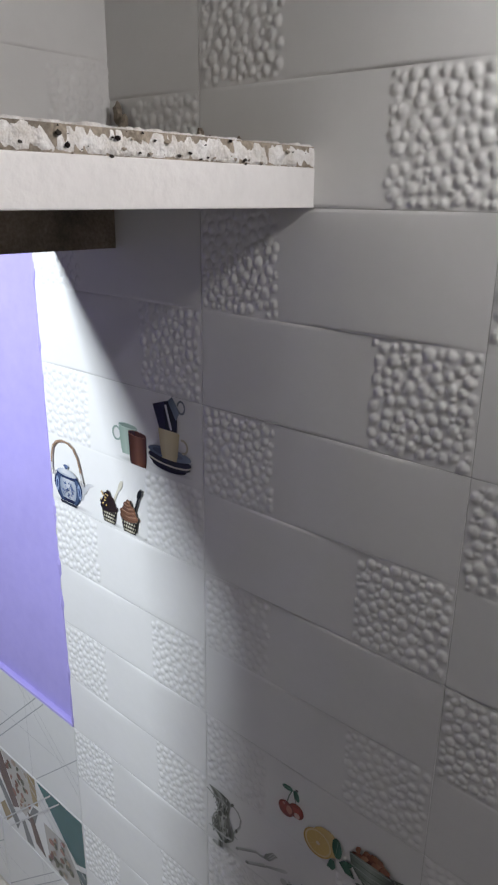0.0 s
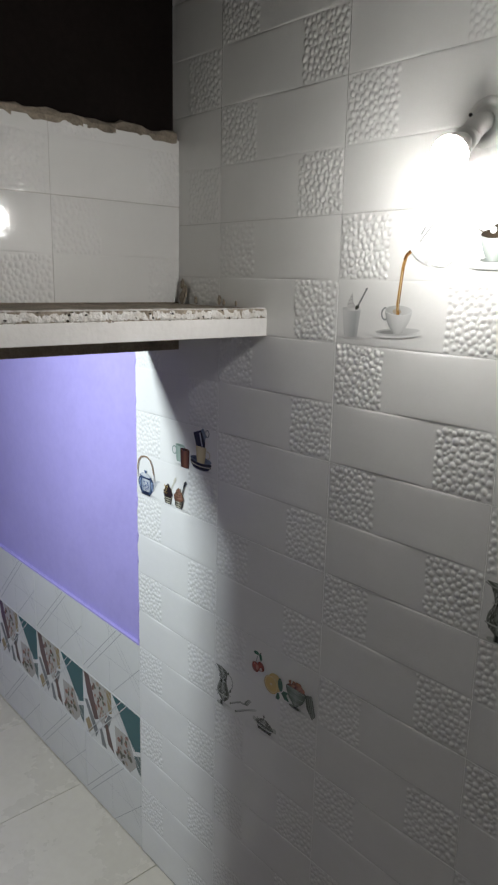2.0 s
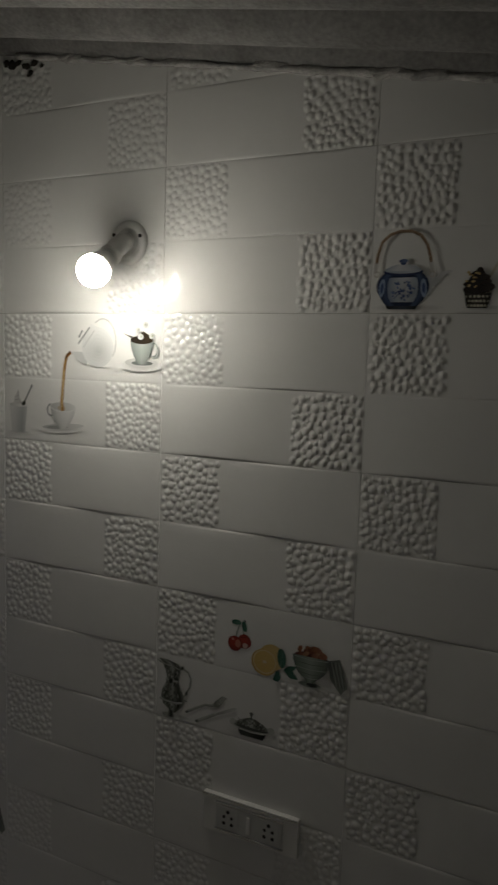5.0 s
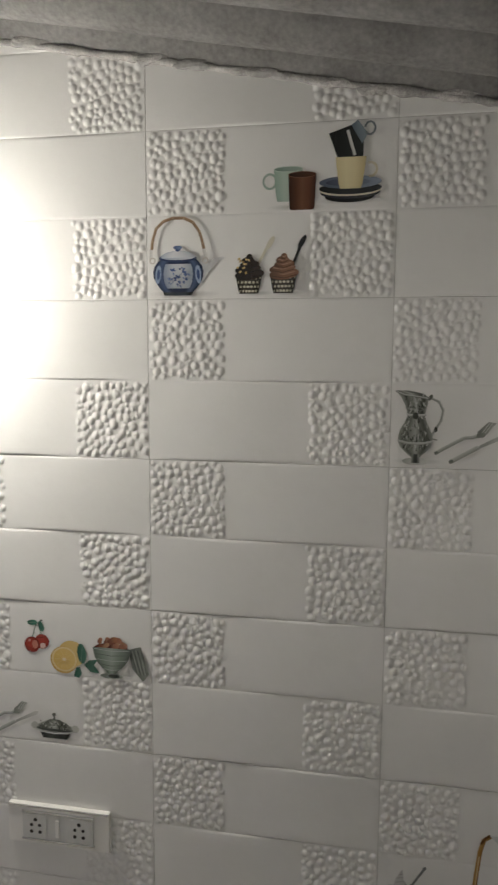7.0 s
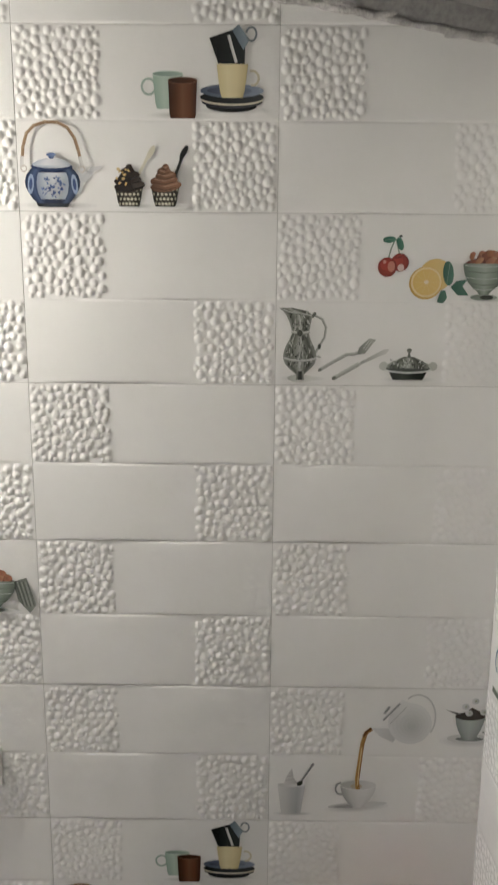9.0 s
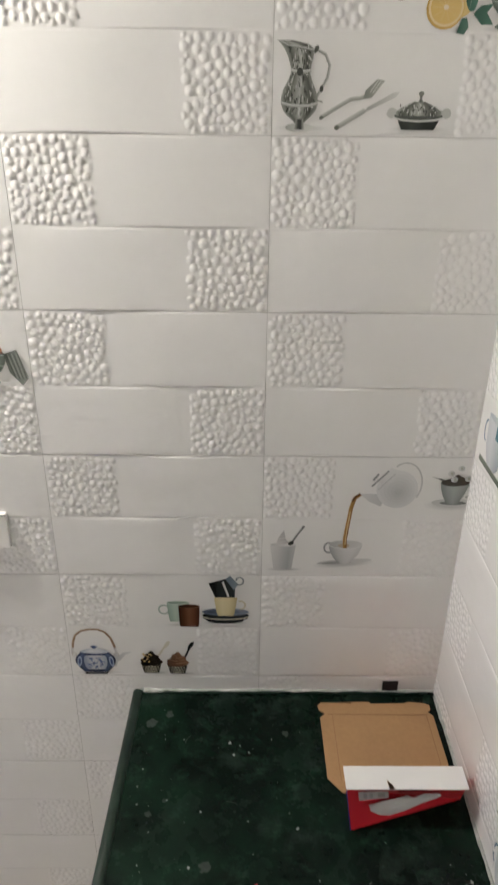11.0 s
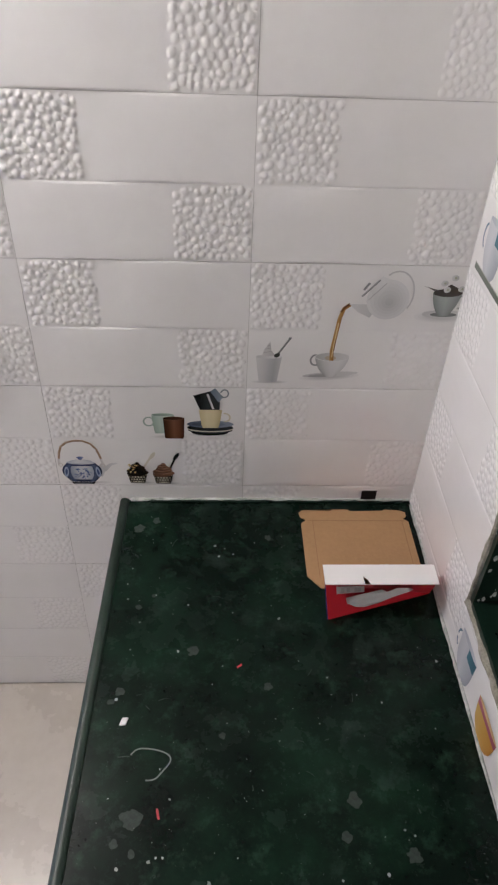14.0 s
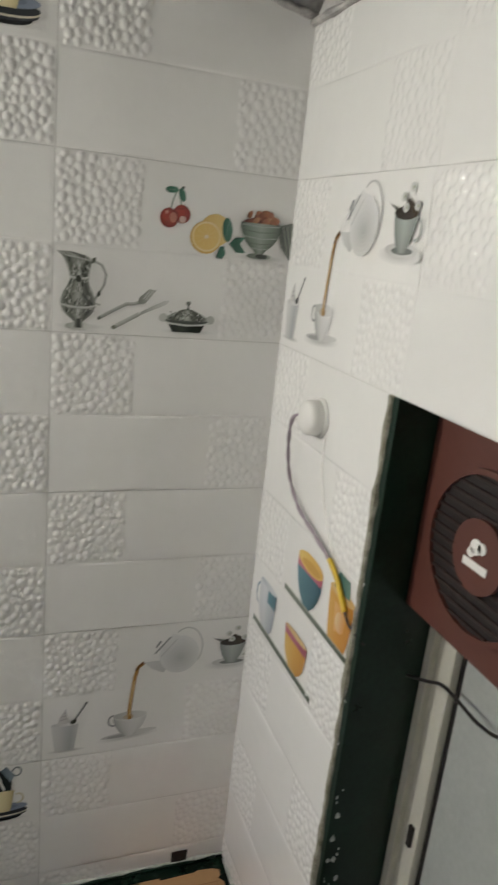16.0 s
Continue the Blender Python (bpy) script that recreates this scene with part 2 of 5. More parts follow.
def pebble_block(seed, nx=72, ny=72, w=BLOCK, h=0.149):
    """A height field of closely laid egg-shaped pebbles of mixed size."""
    rng = np.random.RandomState(seed)
    gx, gy = np.meshgrid(np.linspace(0, w, nx), np.linspace(0, h, ny), indexing="ij")
    z = np.zeros_like(gx)
    laid = []
    for r in [0.0084] * 12 + [0.0074] * 160 + [0.0066] * 600 + [0.0055] * 900 + [0.0042] * 900:
        r *= rng.uniform(0.92, 1.08)
        x, y = rng.uniform(0.7 * r + 0.002, w - 0.7 * r - 0.002), rng.uniform(0.75 * r + 0.002, h - 0.75 * r - 0.002)
        if laid:
            q = np.array(laid)
            if (np.hypot(q[:, 0] - x, (q[:, 1] - y) * 0.92) < (q[:, 2] + r) * 0.93).any():
                continue
        laid.append((x, y, r))
        a, s = rng.uniform(-0.6, 0.6), rng.uniform(1.0, 1.25)
        dx, dy = gx - x, gy - y
        u, v = (dx * math.cos(a) + dy * math.sin(a)) / (r * 0.98 / s ** 0.5), (dy * math.cos(a) - dx * math.sin(a)) / (r * 0.98 * s ** 0.5)
        dome = np.clip(1 - (u * u + v * v), 0, 1) ** 0.62
        z = np.maximum(z, (0.0007 + 0.19 * r) * dome)
    rim = np.minimum(np.minimum(gx, w - gx), np.minimum(gy, h - gy))
    z *= np.clip((rim - 0.0015) / 0.0025, 0, 1)
    return gx, gy, z


def grid_into(verts, faces, gx, gy, z, u0, v0, base):
    """Adds a height field with a skirt: local u to the right, v up, out towards -y."""
    nx, ny = z.shape
    start = len(verts)
    for i in range(nx):
        for j in range(ny):
            verts.append((u0 + gx[i, j], -z[i, j], v0 + gy[i, j]))
    for i in range(nx - 1):
        for j in range(ny - 1):
            a = start + i * ny + j
            faces.append((a, a + ny, a + ny + 1, a + 1))
    loop = [start + i * ny for i in range(nx)] + [start + (nx - 1) * ny + j for j in range(1, ny)] \
        + [start + i * ny + ny - 1 for i in range(nx - 2, -1, -1)] + [start + j for j in range(ny - 2, 0, -1)]
    s2 = len(verts)
    n = len(loop)
    for k in loop:
        verts.append(verts[k])
    for k in loop:
        x, y, zz = verts[k]
        verts.append((x, base, zz))
    for k in range(n):
        faces.append((s2 + k, s2 + n + k, s2 + n + (k + 1) % n, s2 + (k + 1) % n))


def tile_mesh(name, seed, flat=False):
    verts, faces = [], []
    g = 0.0005
    half = TILE_H / 2
    for row in (0, 1):
        v0 = row * half
        # pebbled block: right end in the lower row, left end in the upper row
        gx, gy, z = pebble_block(seed * 2 + row, h=half - g)
        bu = TILE_W - g - BLOCK if row == 0 else g
        grid_into(verts, faces, gx, gy, z, bu, v0 + (g if row == 0 else 0.0), 0.0010)
        # plain panel, softly swelling
        pw = TILE_W - 2 * g - BLOCK
        u0 = g if row == 0 else TILE_W - g - pw
        nu, nv = 15, 11
        ph = half - g
        us, vs = np.linspace(0, 1, nu), np.array([0, 0.01, 0.02, 0.035, 0.1, 0.35, 0.6, 0.85, 0.965, 0.985, 1.0])
        U, V = np.meshgrid(us, vs, indexing="ij")
        edge = np.clip(np.minimum(V, 1 - V) / 0.03, 0, 1)
        swell = np.sin(np.pi * U) ** 1.7
        side = np.clip(np.minimum(U, 1 - U) / 0.05, 0, 1)
        z = (0.0002 * side + 0.0020 * swell * (0.72 + 0.28 * (1 - V))) * (1 - (1 - edge) ** 2)
        if flat:
            z = 0.0004 * side * (1 - (1 - edge) ** 2)
        grid_into(verts, faces, U * pw, V * ph, z, u0, v0 + (g if row == 0 else 0.0), 0.0010)
    me = bpy.data.meshes.new(name)
    me.from_pydata(verts, [], faces)
    for p in me.polygons:
        p.use_smooth = True
    me.materials.append(CERAMIC)
    return me


TILE_MESHES = [tile_mesh("relief_tile", s) for s in (1, 2, 3)]
PICTURE_MESH = tile_mesh("picture_tile", 4, True)


def cut_copy(me, cuts):
    """A copy of a tile mesh with what lies beyond each plane (point, normal) cut away."""
    bm = bmesh.new()
    bm.from_mesh(me)
    for co, no in cuts:
        bmesh.ops.bisect_plane(bm, geom=bm.verts[:] + bm.edges[:] + bm.faces[:], plane_co=co, plane_no=no, clear_outer=True)
    if not bm.verts:
        bm.free()
        return None
    m2 = bpy.data.meshes.new(me.name)
    bm.to_mesh(m2)
    bm.free()
    for m_ in me.materials:
        m2.materials.append(m_)
    return m2


# ---- printed pictures on tiles ----
def mixed(a, b, t):
    return tuple(x + (y - x) * t for x, y in zip(a, b))


class Ink:
    """Flat printed shapes, each a hair above the one before."""

    def __init__(self):
        self.verts, self.faces, self.colors, self.n = [], [], [], 0

    def layer(self):
        self.n += 1
        return -(0.00125 + 0.00004 * (self.n - 1))

    def face(self, y, pts, cols):
        s = len(self.verts)
        self.verts += [(u, y, v) for u, v in pts]
        area = sum(a[0] * b[1] - b[0] * a[1] for a, b in zip(pts, pts[1:] + pts[:1]))
        idx = list(range(s, s + len(pts)))
        self.faces.append(idx if area > 0 else idx[::-1])
        self.colors.append(cols if area > 0 else cols[::-1])

    def poly(self, pts, c, c2=None, axis=0):
        """A filled outline; with c2 the colour runs from c to c2 along u (axis 0) or v (axis 1)."""
        lo, hi = min(p[axis] for p in pts), max(p[axis] for p in pts)
        cols = [mixed(c, c2, (p[axis] - lo) / (hi - lo)) if c2 else c for p in pts]
        self.face(self.layer(), list(pts), cols)
        return self

    def ell(self, u, v, ru, rv, c, turn=0, k=22, c2=None, axis=0):
        t = radians(turn)
        return self.poly([(u + ru * math.cos(a) * math.cos(t) - rv * math.sin(a) * math.sin(t),
                           v + ru * math.cos(a) * math.sin(t) + rv * math.sin(a) * math.cos(t)) for a in [2 * math.pi * i / k for i in range(k)]], c, c2, axis)

    def soft(self, u, v, ru, rv, c, back=(0.78, 0.775, 0.76), rings=5, turn=0):
        """A shadow that fades into the white glaze."""
        for i in range(rings):
            t = i / rings
            self.ell(u, v, ru * (1 - t * 0.75), rv * (1 - t * 0.75), mixed(back, c, (i + 1) / rings), turn)
        return self

    def turned(self, rows, stops, low=1.0):
        """A round body seen from the side: rows of (v, left, right), shaded across by the stops and towards the last row by low."""
        y = self.layer()
        n = len(stops) - 1
        for i in range(len(rows) - 1):
            f0, f1 = 1 + (low - 1) * i / (len(rows) - 1), 1 + (low - 1) * (i + 1) / (len(rows) - 1)
            (v0, a0, b0), (v1, a1, b1) = rows[i], rows[i + 1]
            for j in range(n):
                s, t = j / n, (j + 1) / n
                pts = [(a0 + (b0 - a0) * s, v0), (a0 + (b0 - a0) * t, v0), (a1 + (b1 - a1) * t, v1), (a1 + (b1 - a1) * s, v1)]
                cols = [tuple(c * f0 for c in stops[j]), tuple(c * f0 for c in stops[j + 1]), tuple(c * f1 for c in stops[j + 1]), tuple(c * f1 for c in stops[j])]
                self.face(y, pts, cols)
        return self

    def line(self, pts, w, c, c2=None):
        left, right = [], []
        for i, p in enumerate(pts):
            a, b = pts[max(0, i - 1)], pts[min(len(pts) - 1, i + 1)]
            d = Vector((b[0] - a[0], b[1] - a[1])).normalized()
            left.append((p[0] - d.y * w / 2, p[1] + d.x * w / 2))
            right.append((p[0] + d.y * w / 2, p[1] - d.x * w / 2))
        y = self.layer()
        for i in range(len(pts) - 1):
            self.face(y, [left[i], left[i + 1], right[i + 1], right[i]], [c, c, c2 or c, c2 or c])
        return self

    def ring(self, u, v, ru, rv, w, c, a0=0, a1=360, k=16):
        return self.line([(u + ru * math.cos(radians(a0 + (a1 - a0) * i / k)), v + rv * math.sin(radians(a0 + (a1 - a0) * i / k))) for i in range(k + 1)], w, c)

    def mesh(self, name):
        me = bpy.data.meshes.new(name)
        me.from_pydata(self.verts, [], self.faces)
        layer = me.color_attributes.new("ink", "FLOAT_COLOR", "CORNER")
        for p, cols in zip(me.polygons, self.colors):
            for k, c in zip(p.loop_indices, cols):
                layer.data[k].color = (*c, 1)
        me.materials.append(PRINT)
        return me


BLACK, SILVER, PEWTER = (0.012, 0.014, 0.014), (0.46, 0.47, 0.44), (0.17, 0.18, 0.155)
METAL = [(0.30, 0.31, 0.28), (0.10, 0.11, 0.09), (0.22, 0.23, 0.20), (0.40, 0.41, 0.38), (0.17, 0.18, 0.155), (0.08, 0.085, 0.07), (0.26, 0.27, 0.245)]


def teapot():
    p = Ink()
    p.soft(0.07, 0.010, 0.066, 0.007, (0.52, 0.51, 0.5))
    p.turned([(0.073, 0.108, 0.114), (0.06, 0.098, 0.122), (0.045, 0.096, 0.114), (0.03, 0.094, 0.108)], [(0.40, 0.42, 0.45), (0.60, 0.61, 0.62)], 0.8)
    p.poly([(0.106, 0.052), (0.118, 0.047), (0.132, 0.066), (0.148, 0.073), (0.144, 0.076), (0.127, 0.073)], (0.42, 0.43, 0.45), (0.66, 0.66, 0.66))
    body = [(0.073, 0.027, 0.093), (0.068, 0.021, 0.099), (0.060, 0.015, 0.105), (0.05, 0.012, 0.108), (0.04, 0.013, 0.107), (0.03, 0.018, 0.102), (0.02, 0.025, 0.095), (0.012, 0.033, 0.087)]
    p.turned(body, [(0.015, 0.028, 0.07), (0.06, 0.095, 0.19), (0.012, 0.022, 0.06), (0.016, 0.028, 0.075), (0.016, 0.028, 0.075), (0.010, 0.018, 0.05), (0.07, 0.11, 0.20), (0.010, 0.02, 0.05)], 0.7)
    for s in (-1, 1):
        p.ell(0.06 + s * 0.038, 0.045, 0.0055, 0.017, (0.25, 0.32, 0.46), s * 6, 14).ell(0.06 + s * 0.038, 0.045, 0.003, 0.010, (0.05, 0.08, 0.18), s * 6, 10)
    p.turned([(0.064, 0.036, 0.084), (0.056, 0.033, 0.087), (0.045, 0.032, 0.088), (0.03, 0.034, 0.086), (0.02, 0.039, 0.081)], [(0.22, 0.27, 0.36), (0.48, 0.51, 0.56), (0.54, 0.56, 0.60), (0.32, 0.37, 0.45)], 0.82)
    rng = random.Random(4)
    for u, v in ((0.05, 0.05), (0.067, 0.053), (0.058, 0.038), (0.072, 0.035), (0.045, 0.034), (0.063, 0.027), (0.077, 0.047)):
        for k in range(6):
            a = rng.uniform(0, 6.3)
            p.ell(u + 0.004 * math.cos(a), v + 0.004 * math.sin(a), rng.uniform(0.0018, 0.0036), rng.uniform(0.0012, 0.002), rng.choice([(0.04, 0.06, 0.16), (0.07, 0.11, 0.24), (0.14, 0.19, 0.34)]), math.degrees(a), 8)
    p.line([(0.045, 0.026), (0.055, 0.036), (0.066, 0.046), (0.074, 0.056)], 0.0012, (0.08, 0.12, 0.24))
    p.turned([(0.013, 0.031, 0.089), (0.007, 0.035, 0.085)], [BLACK, (0.03, 0.04, 0.06), BLACK])
    p.ell(0.06, 0.074, 0.036, 0.007, (0.025, 0.04, 0.10)).ell(0.06, 0.077, 0.034, 0.0062, (0.30, 0.35, 0.44), c2=(0.55, 0.57, 0.6))
    p.turned([(0.087, 0.05, 0.071), (0.084, 0.038, 0.083), (0.079, 0.029, 0.091), (0.075, 0.027, 0.093)], [(0.38, 0.42, 0.50), (0.62, 0.63, 0.65), (0.55, 0.57, 0.6), (0.42, 0.45, 0.5)])
    p.ell(0.06, 0.089, 0.005, 0.003, (0.05, 0.08, 0.18)).ell(0.06, 0.093, 0.0085, 0.0035, (0.05, 0.08, 0.19), c2=(0.16, 0.22, 0.36))
    arc = [(0.010, 0.086), (0.012, 0.105), (0.019, 0.127), (0.033, 0.14), (0.052, 0.1455), (0.072, 0.145), (0.089, 0.137), (0.101, 0.12), (0.107, 0.1), (0.110, 0.086)]
    p.line(arc, 0.0055, (0.36, 0.25, 0.16), (0.20, 0.13, 0.08))
    for i in range(1, len(arc) - 1):
        p.line([(arc[i][0] - 0.0016, arc[i][1] - 0.002), (arc[i][0] + 0.0016, arc[i][1] + 0.002)], 0.0012, (0.5, 0.4, 0.28))
    for a, b in (((0.010, 0.09), (0.009, 0.072)), ((0.109, 0.09), (0.114, 0.071))):
        p.line([a, b], 0.0065, (0.66, 0.65, 0.63), (0.48, 0.47, 0.46)).ring(b[0] + (0.003 if b[0] < 0.05 else -0.002), b[1] - 0.002, 0.005, 0.005, 0.0022, (0.5, 0.46, 0.42), 0, 360, 10)
    return p.mesh("teapot_print")


def cupcakes():
    p = Ink()
    rng = random.Random(9)
    for u, top, spoon in ((0.192, (0.018, 0.011, 0.008), (0.60, 0.57, 0.47)), (0.255, (0.17, 0.085, 0.05), BLACK)):
        p.soft(u + 0.01, 0.010, 0.034, 0.005, (0.5, 0.5, 0.48))
        a, b = ((u + 0.012, 0.052), (u + 0.042, 0.106)) if u < 0.2 else ((u + 0.014, 0.05), (u + 0.036, 0.106))
        p.line([a, b], 0.005, spoon)
        p.ell(b[0] - 0.003, b[1] - 0.008, 0.0048, 0.013, spoon, -30)
        p.turned([(0.044, u - 0.025, u + 0.025), (0.03, u - 0.022, u + 0.022), (0.018, u - 0.02, u + 0.02), (0.009, u - 0.017, u + 0.017)], [(0.02, 0.018, 0.015), (0.06, 0.052, 0.042), (0.05, 0.045, 0.036), (0.015, 0.013, 0.01)], 0.8)
        for r in range(4):
            for k in range(6):
                w = 0.016 + 0.0017 * r
                q = -1 + (k + 0.5 * (r % 2)) / 2.75
                if abs(q) < 1.02:
                    p.ell(u + q * w, 0.0135 + r * 0.0078, 0.0026 * (1.08 - 0.5 * q * q), 0.0025, mixed((0.60, 0.57, 0.45), (0.34, 0.32, 0.24), abs(q)), 0, 8)
        heap = [(0.043, 0.027, 0.010), (0.052, 0.024, 0.009), (0.06, 0.018, 0.008), (0.067, 0.012, 0.007), (0.073, 0.006, 0.006)]
        for i, (v, ru, rv) in enumerate(heap):
            dx = 0.0015 * (-1) ** i
            p.ell(u + dx, v, ru, rv, tuple(c * 0.6 for c in top), 6, 18, tuple(c * 1.5 for c in top))
            p.line([(u + dx - ru * 0.85, v - rv * 0.35), (u + dx, v - rv * 0.75), (u + dx + ru * 0.85, v - rv * 0.15)], 0.0013, tuple(c * (0.35 if u < 0.2 else 0.45) for c in top))
            if u > 0.2:
                p.line([(u + dx - ru * 0.7, v + rv * 0.2), (u + dx, v - rv * 0.1), (u + dx + ru * 0.75, v + rv * 0.4)], 0.0018, (0.34, 0.20, 0.13))
        if u < 0.2:
            for _ in range(15):
                p.ell(u - 0.006 + rng.uniform(-0.016, 0.014), rng.uniform(0.045, 0.072), rng.uniform(0.0018, 0.0032), 0.0019, rng.choice([(0.58, 0.44, 0.2), (0.45, 0.31, 0.12)]), rng.uniform(-60, 60), 7)
    return p.mesh("cupcake_print")


def mugs():
    p = Ink()
    p.soft(0.275, 0.158, 0.05, 0.006, (0.55, 0.55, 0.52))
    p.ring(0.229, 0.203, 0.0115, 0.0125, 0.004, (0.32, 0.40, 0.35))
    p.turned([(0.223, 0.236, 0.287), (0.2, 0.238, 0.286), (0.178, 0.24, 0.284), (0.168, 0.243, 0.281)], [(0.30, 0.40, 0.33), (0.44, 0.54, 0.47), (0.38, 0.48, 0.41), (0.22, 0.29, 0.25)], 0.9)
    p.ell(0.2615, 0.223, 0.0255, 0.0045, (0.17, 0.24, 0.20), c2=(0.34, 0.43, 0.37)).ring(0.2615, 0.223, 0.0255, 0.0045, 0.0012, (0.5, 0.58, 0.52))
    p.turned([(0.213, 0.262, 0.311), (0.19, 0.263, 0.31), (0.16, 0.264, 0.309), (0.153, 0.266, 0.307)], [(0.04, 0.014, 0.007), (0.09, 0.034, 0.016), (0.17, 0.075, 0.04), (0.13, 0.052, 0.027), (0.05, 0.018, 0.009)], 0.9)
    p.ell(0.2865, 0.213, 0.0245, 0.005, (0.02, 0.009, 0.006), c2=(0.08, 0.03, 0.015)).ring(0.2865, 0.213, 0.0245, 0.005, 0.001, (0.2, 0.10, 0.06))
    p.soft(0.37, 0.166, 0.058, 0.006, (0.52, 0.52, 0.5))
    p.ell(0.369, 0.173, 0.043, 0.010, BLACK).ell(0.37, 0.18, 0.052, 0.011, (0.012, 0.015, 0.02), c2=(0.05, 0.055, 0.06)).ell(0.37, 0.1835, 0.053, 0.010, (0.62, 0.58, 0.46)).ell(0.37, 0.187, 0.054, 0.0105, BLACK, c2=(0.04, 0.045, 0.05))
    p.ell(0.37, 0.197, 0.054, 0.011, (0.07, 0.09, 0.13), c2=(0.24, 0.28, 0.35)).ell(0.366, 0.197, 0.038, 0.0065, (0.05, 0.06, 0.09), c2=(0.16, 0.19, 0.25))
    p.ring(0.404, 0.217, 0.011, 0.0115, 0.004, (0.58, 0.53, 0.4), -100, 110)
    p.turned([(0.239, 0.344, 0.397), (0.215, 0.347, 0.394), (0.195, 0.35, 0.391), (0.186, 0.353, 0.388)], [(0.62, 0.53, 0.30), (0.74, 0.66, 0.42), (0.70, 0.61, 0.37), (0.52, 0.43, 0.24)], 0.93)
    p.poly([(0.332, 0.279), (0.378, 0.294), (0.392, 0.262), (0.391, 0.239), (0.347, 0.239)], (0.008, 0.009, 0.009), (0.03, 0.035, 0.035))
    p.poly([(0.37, 0.291), (0.381, 0.3), (0.399, 0.276), (0.389, 0.26)], (0.12, 0.16, 0.19), (0.26, 0.31, 0.35))
    p.line([(0.364, 0.283), (0.369, 0.266), (0.377, 0.241)], 0.005, (0.72, 0.72, 0.7), (0.45, 0.45, 0.44))
    p.ring(0.402, 0.285, 0.0085, 0.0105, 0.0035, (0.2, 0.23, 0.25), -150, 170)
    return p.mesh("mug_print")


def jug():
    p = Ink()
    p.soft(0.05, 0.012, 0.045, 0.006, (0.56, 0.56, 0.54))
    p.line([(0.058, 0.122), (0.07, 0.125), (0.083, 0.119), (0.0905, 0.104), (0.088, 0.086), (0.08, 0.072), (0.072, 0.058)], 0.0045, (0.52, 0.53, 0.5), (0.2, 0.21, 0.19))
    p.ell(0.079, 0.07, 0.003, 0.005, (0.06, 0.065, 0.055)).line([(0.073, 0.053), (0.082, 0.051)], 0.0025, (0.35, 0.36, 0.33)).ell(0.068, 0.126, 0.003, 0.006, (0.12, 0.13, 0.11), -30)
    outline = [(0.138, 0.006, 0.03), (0.133, 0.012, 0.056), (0.126, 0.018, 0.065), (0.114, 0.024, 0.0635), (0.102, 0.028, 0.061), (0.092, 0.029, 0.06), (0.082, 0.025, 0.063), (0.07, 0.018, 0.069), (0.058, 0.0145, 0.0735), (0.048, 0.014, 0.074), (0.038, 0.018, 0.071), (0.03, 0.025, 0.064), (0.023, 0.034, 0.056), (0.018, 0.038, 0.052)]
    p.turned(outline, METAL)
    rng = random.Random(7)
    for _ in range(170):
        v = rng.uniform(0.03, 0.128)
        row = min(outline, key=lambda r: abs(r[0] - v))
        q = rng.uniform(0.06, 0.94)
        u = row[1] + (row[2] - row[1]) * q
        c = rng.choice([SILVER, (0.58, 0.59, 0.56), (0.30, 0.31, 0.28), (0.03, 0.035, 0.03), (0.04, 0.045, 0.035), (0.08, 0.085, 0.075)])
        du = (q - 0.5) * -0.004
        p.line([(u, v), (u + du + rng.uniform(-0.0022, 0.0022), v + rng.uniform(0.003, 0.009))], rng.uniform(0.0009, 0.0016), c)
    p.line([(0.0145, 0.049), (0.03, 0.0455), (0.045, 0.0445), (0.06, 0.0455), (0.0735, 0.049)], 0.0042, (0.6, 0.61, 0.58), (0.3, 0.31, 0.28))
    p.line([(0.028, 0.096), (0.044, 0.0935), (0.061, 0.096)], 0.0042, (0.66, 0.67, 0.64), (0.32, 0.33, 0.3)).ell(0.043, 0.094, 0.005, 0.006, (0.05, 0.055, 0.045))
    p.line([(0.008, 0.137), (0.022, 0.131), (0.034, 0.129), (0.05, 0.127), (0.064, 0.124)], 0.003, (0.56, 0.57, 0.54), (0.14, 0.15, 0.13))
    p.ell(0.045, 0.013, 0.023, 0.0068, (0.36, 0.37, 0.34), c2=(0.62, 0.63, 0.6)).turned([(0.026, 0.039, 0.051), (0.018, 0.038, 0.052), (0.010, 0.037, 0.053)], [(0.3, 0.31, 0.28), (0.04, 0.045, 0.04), (0.03, 0.034, 0.03), (0.34, 0.35, 0.32)])
    return p.mesh("jug_print")


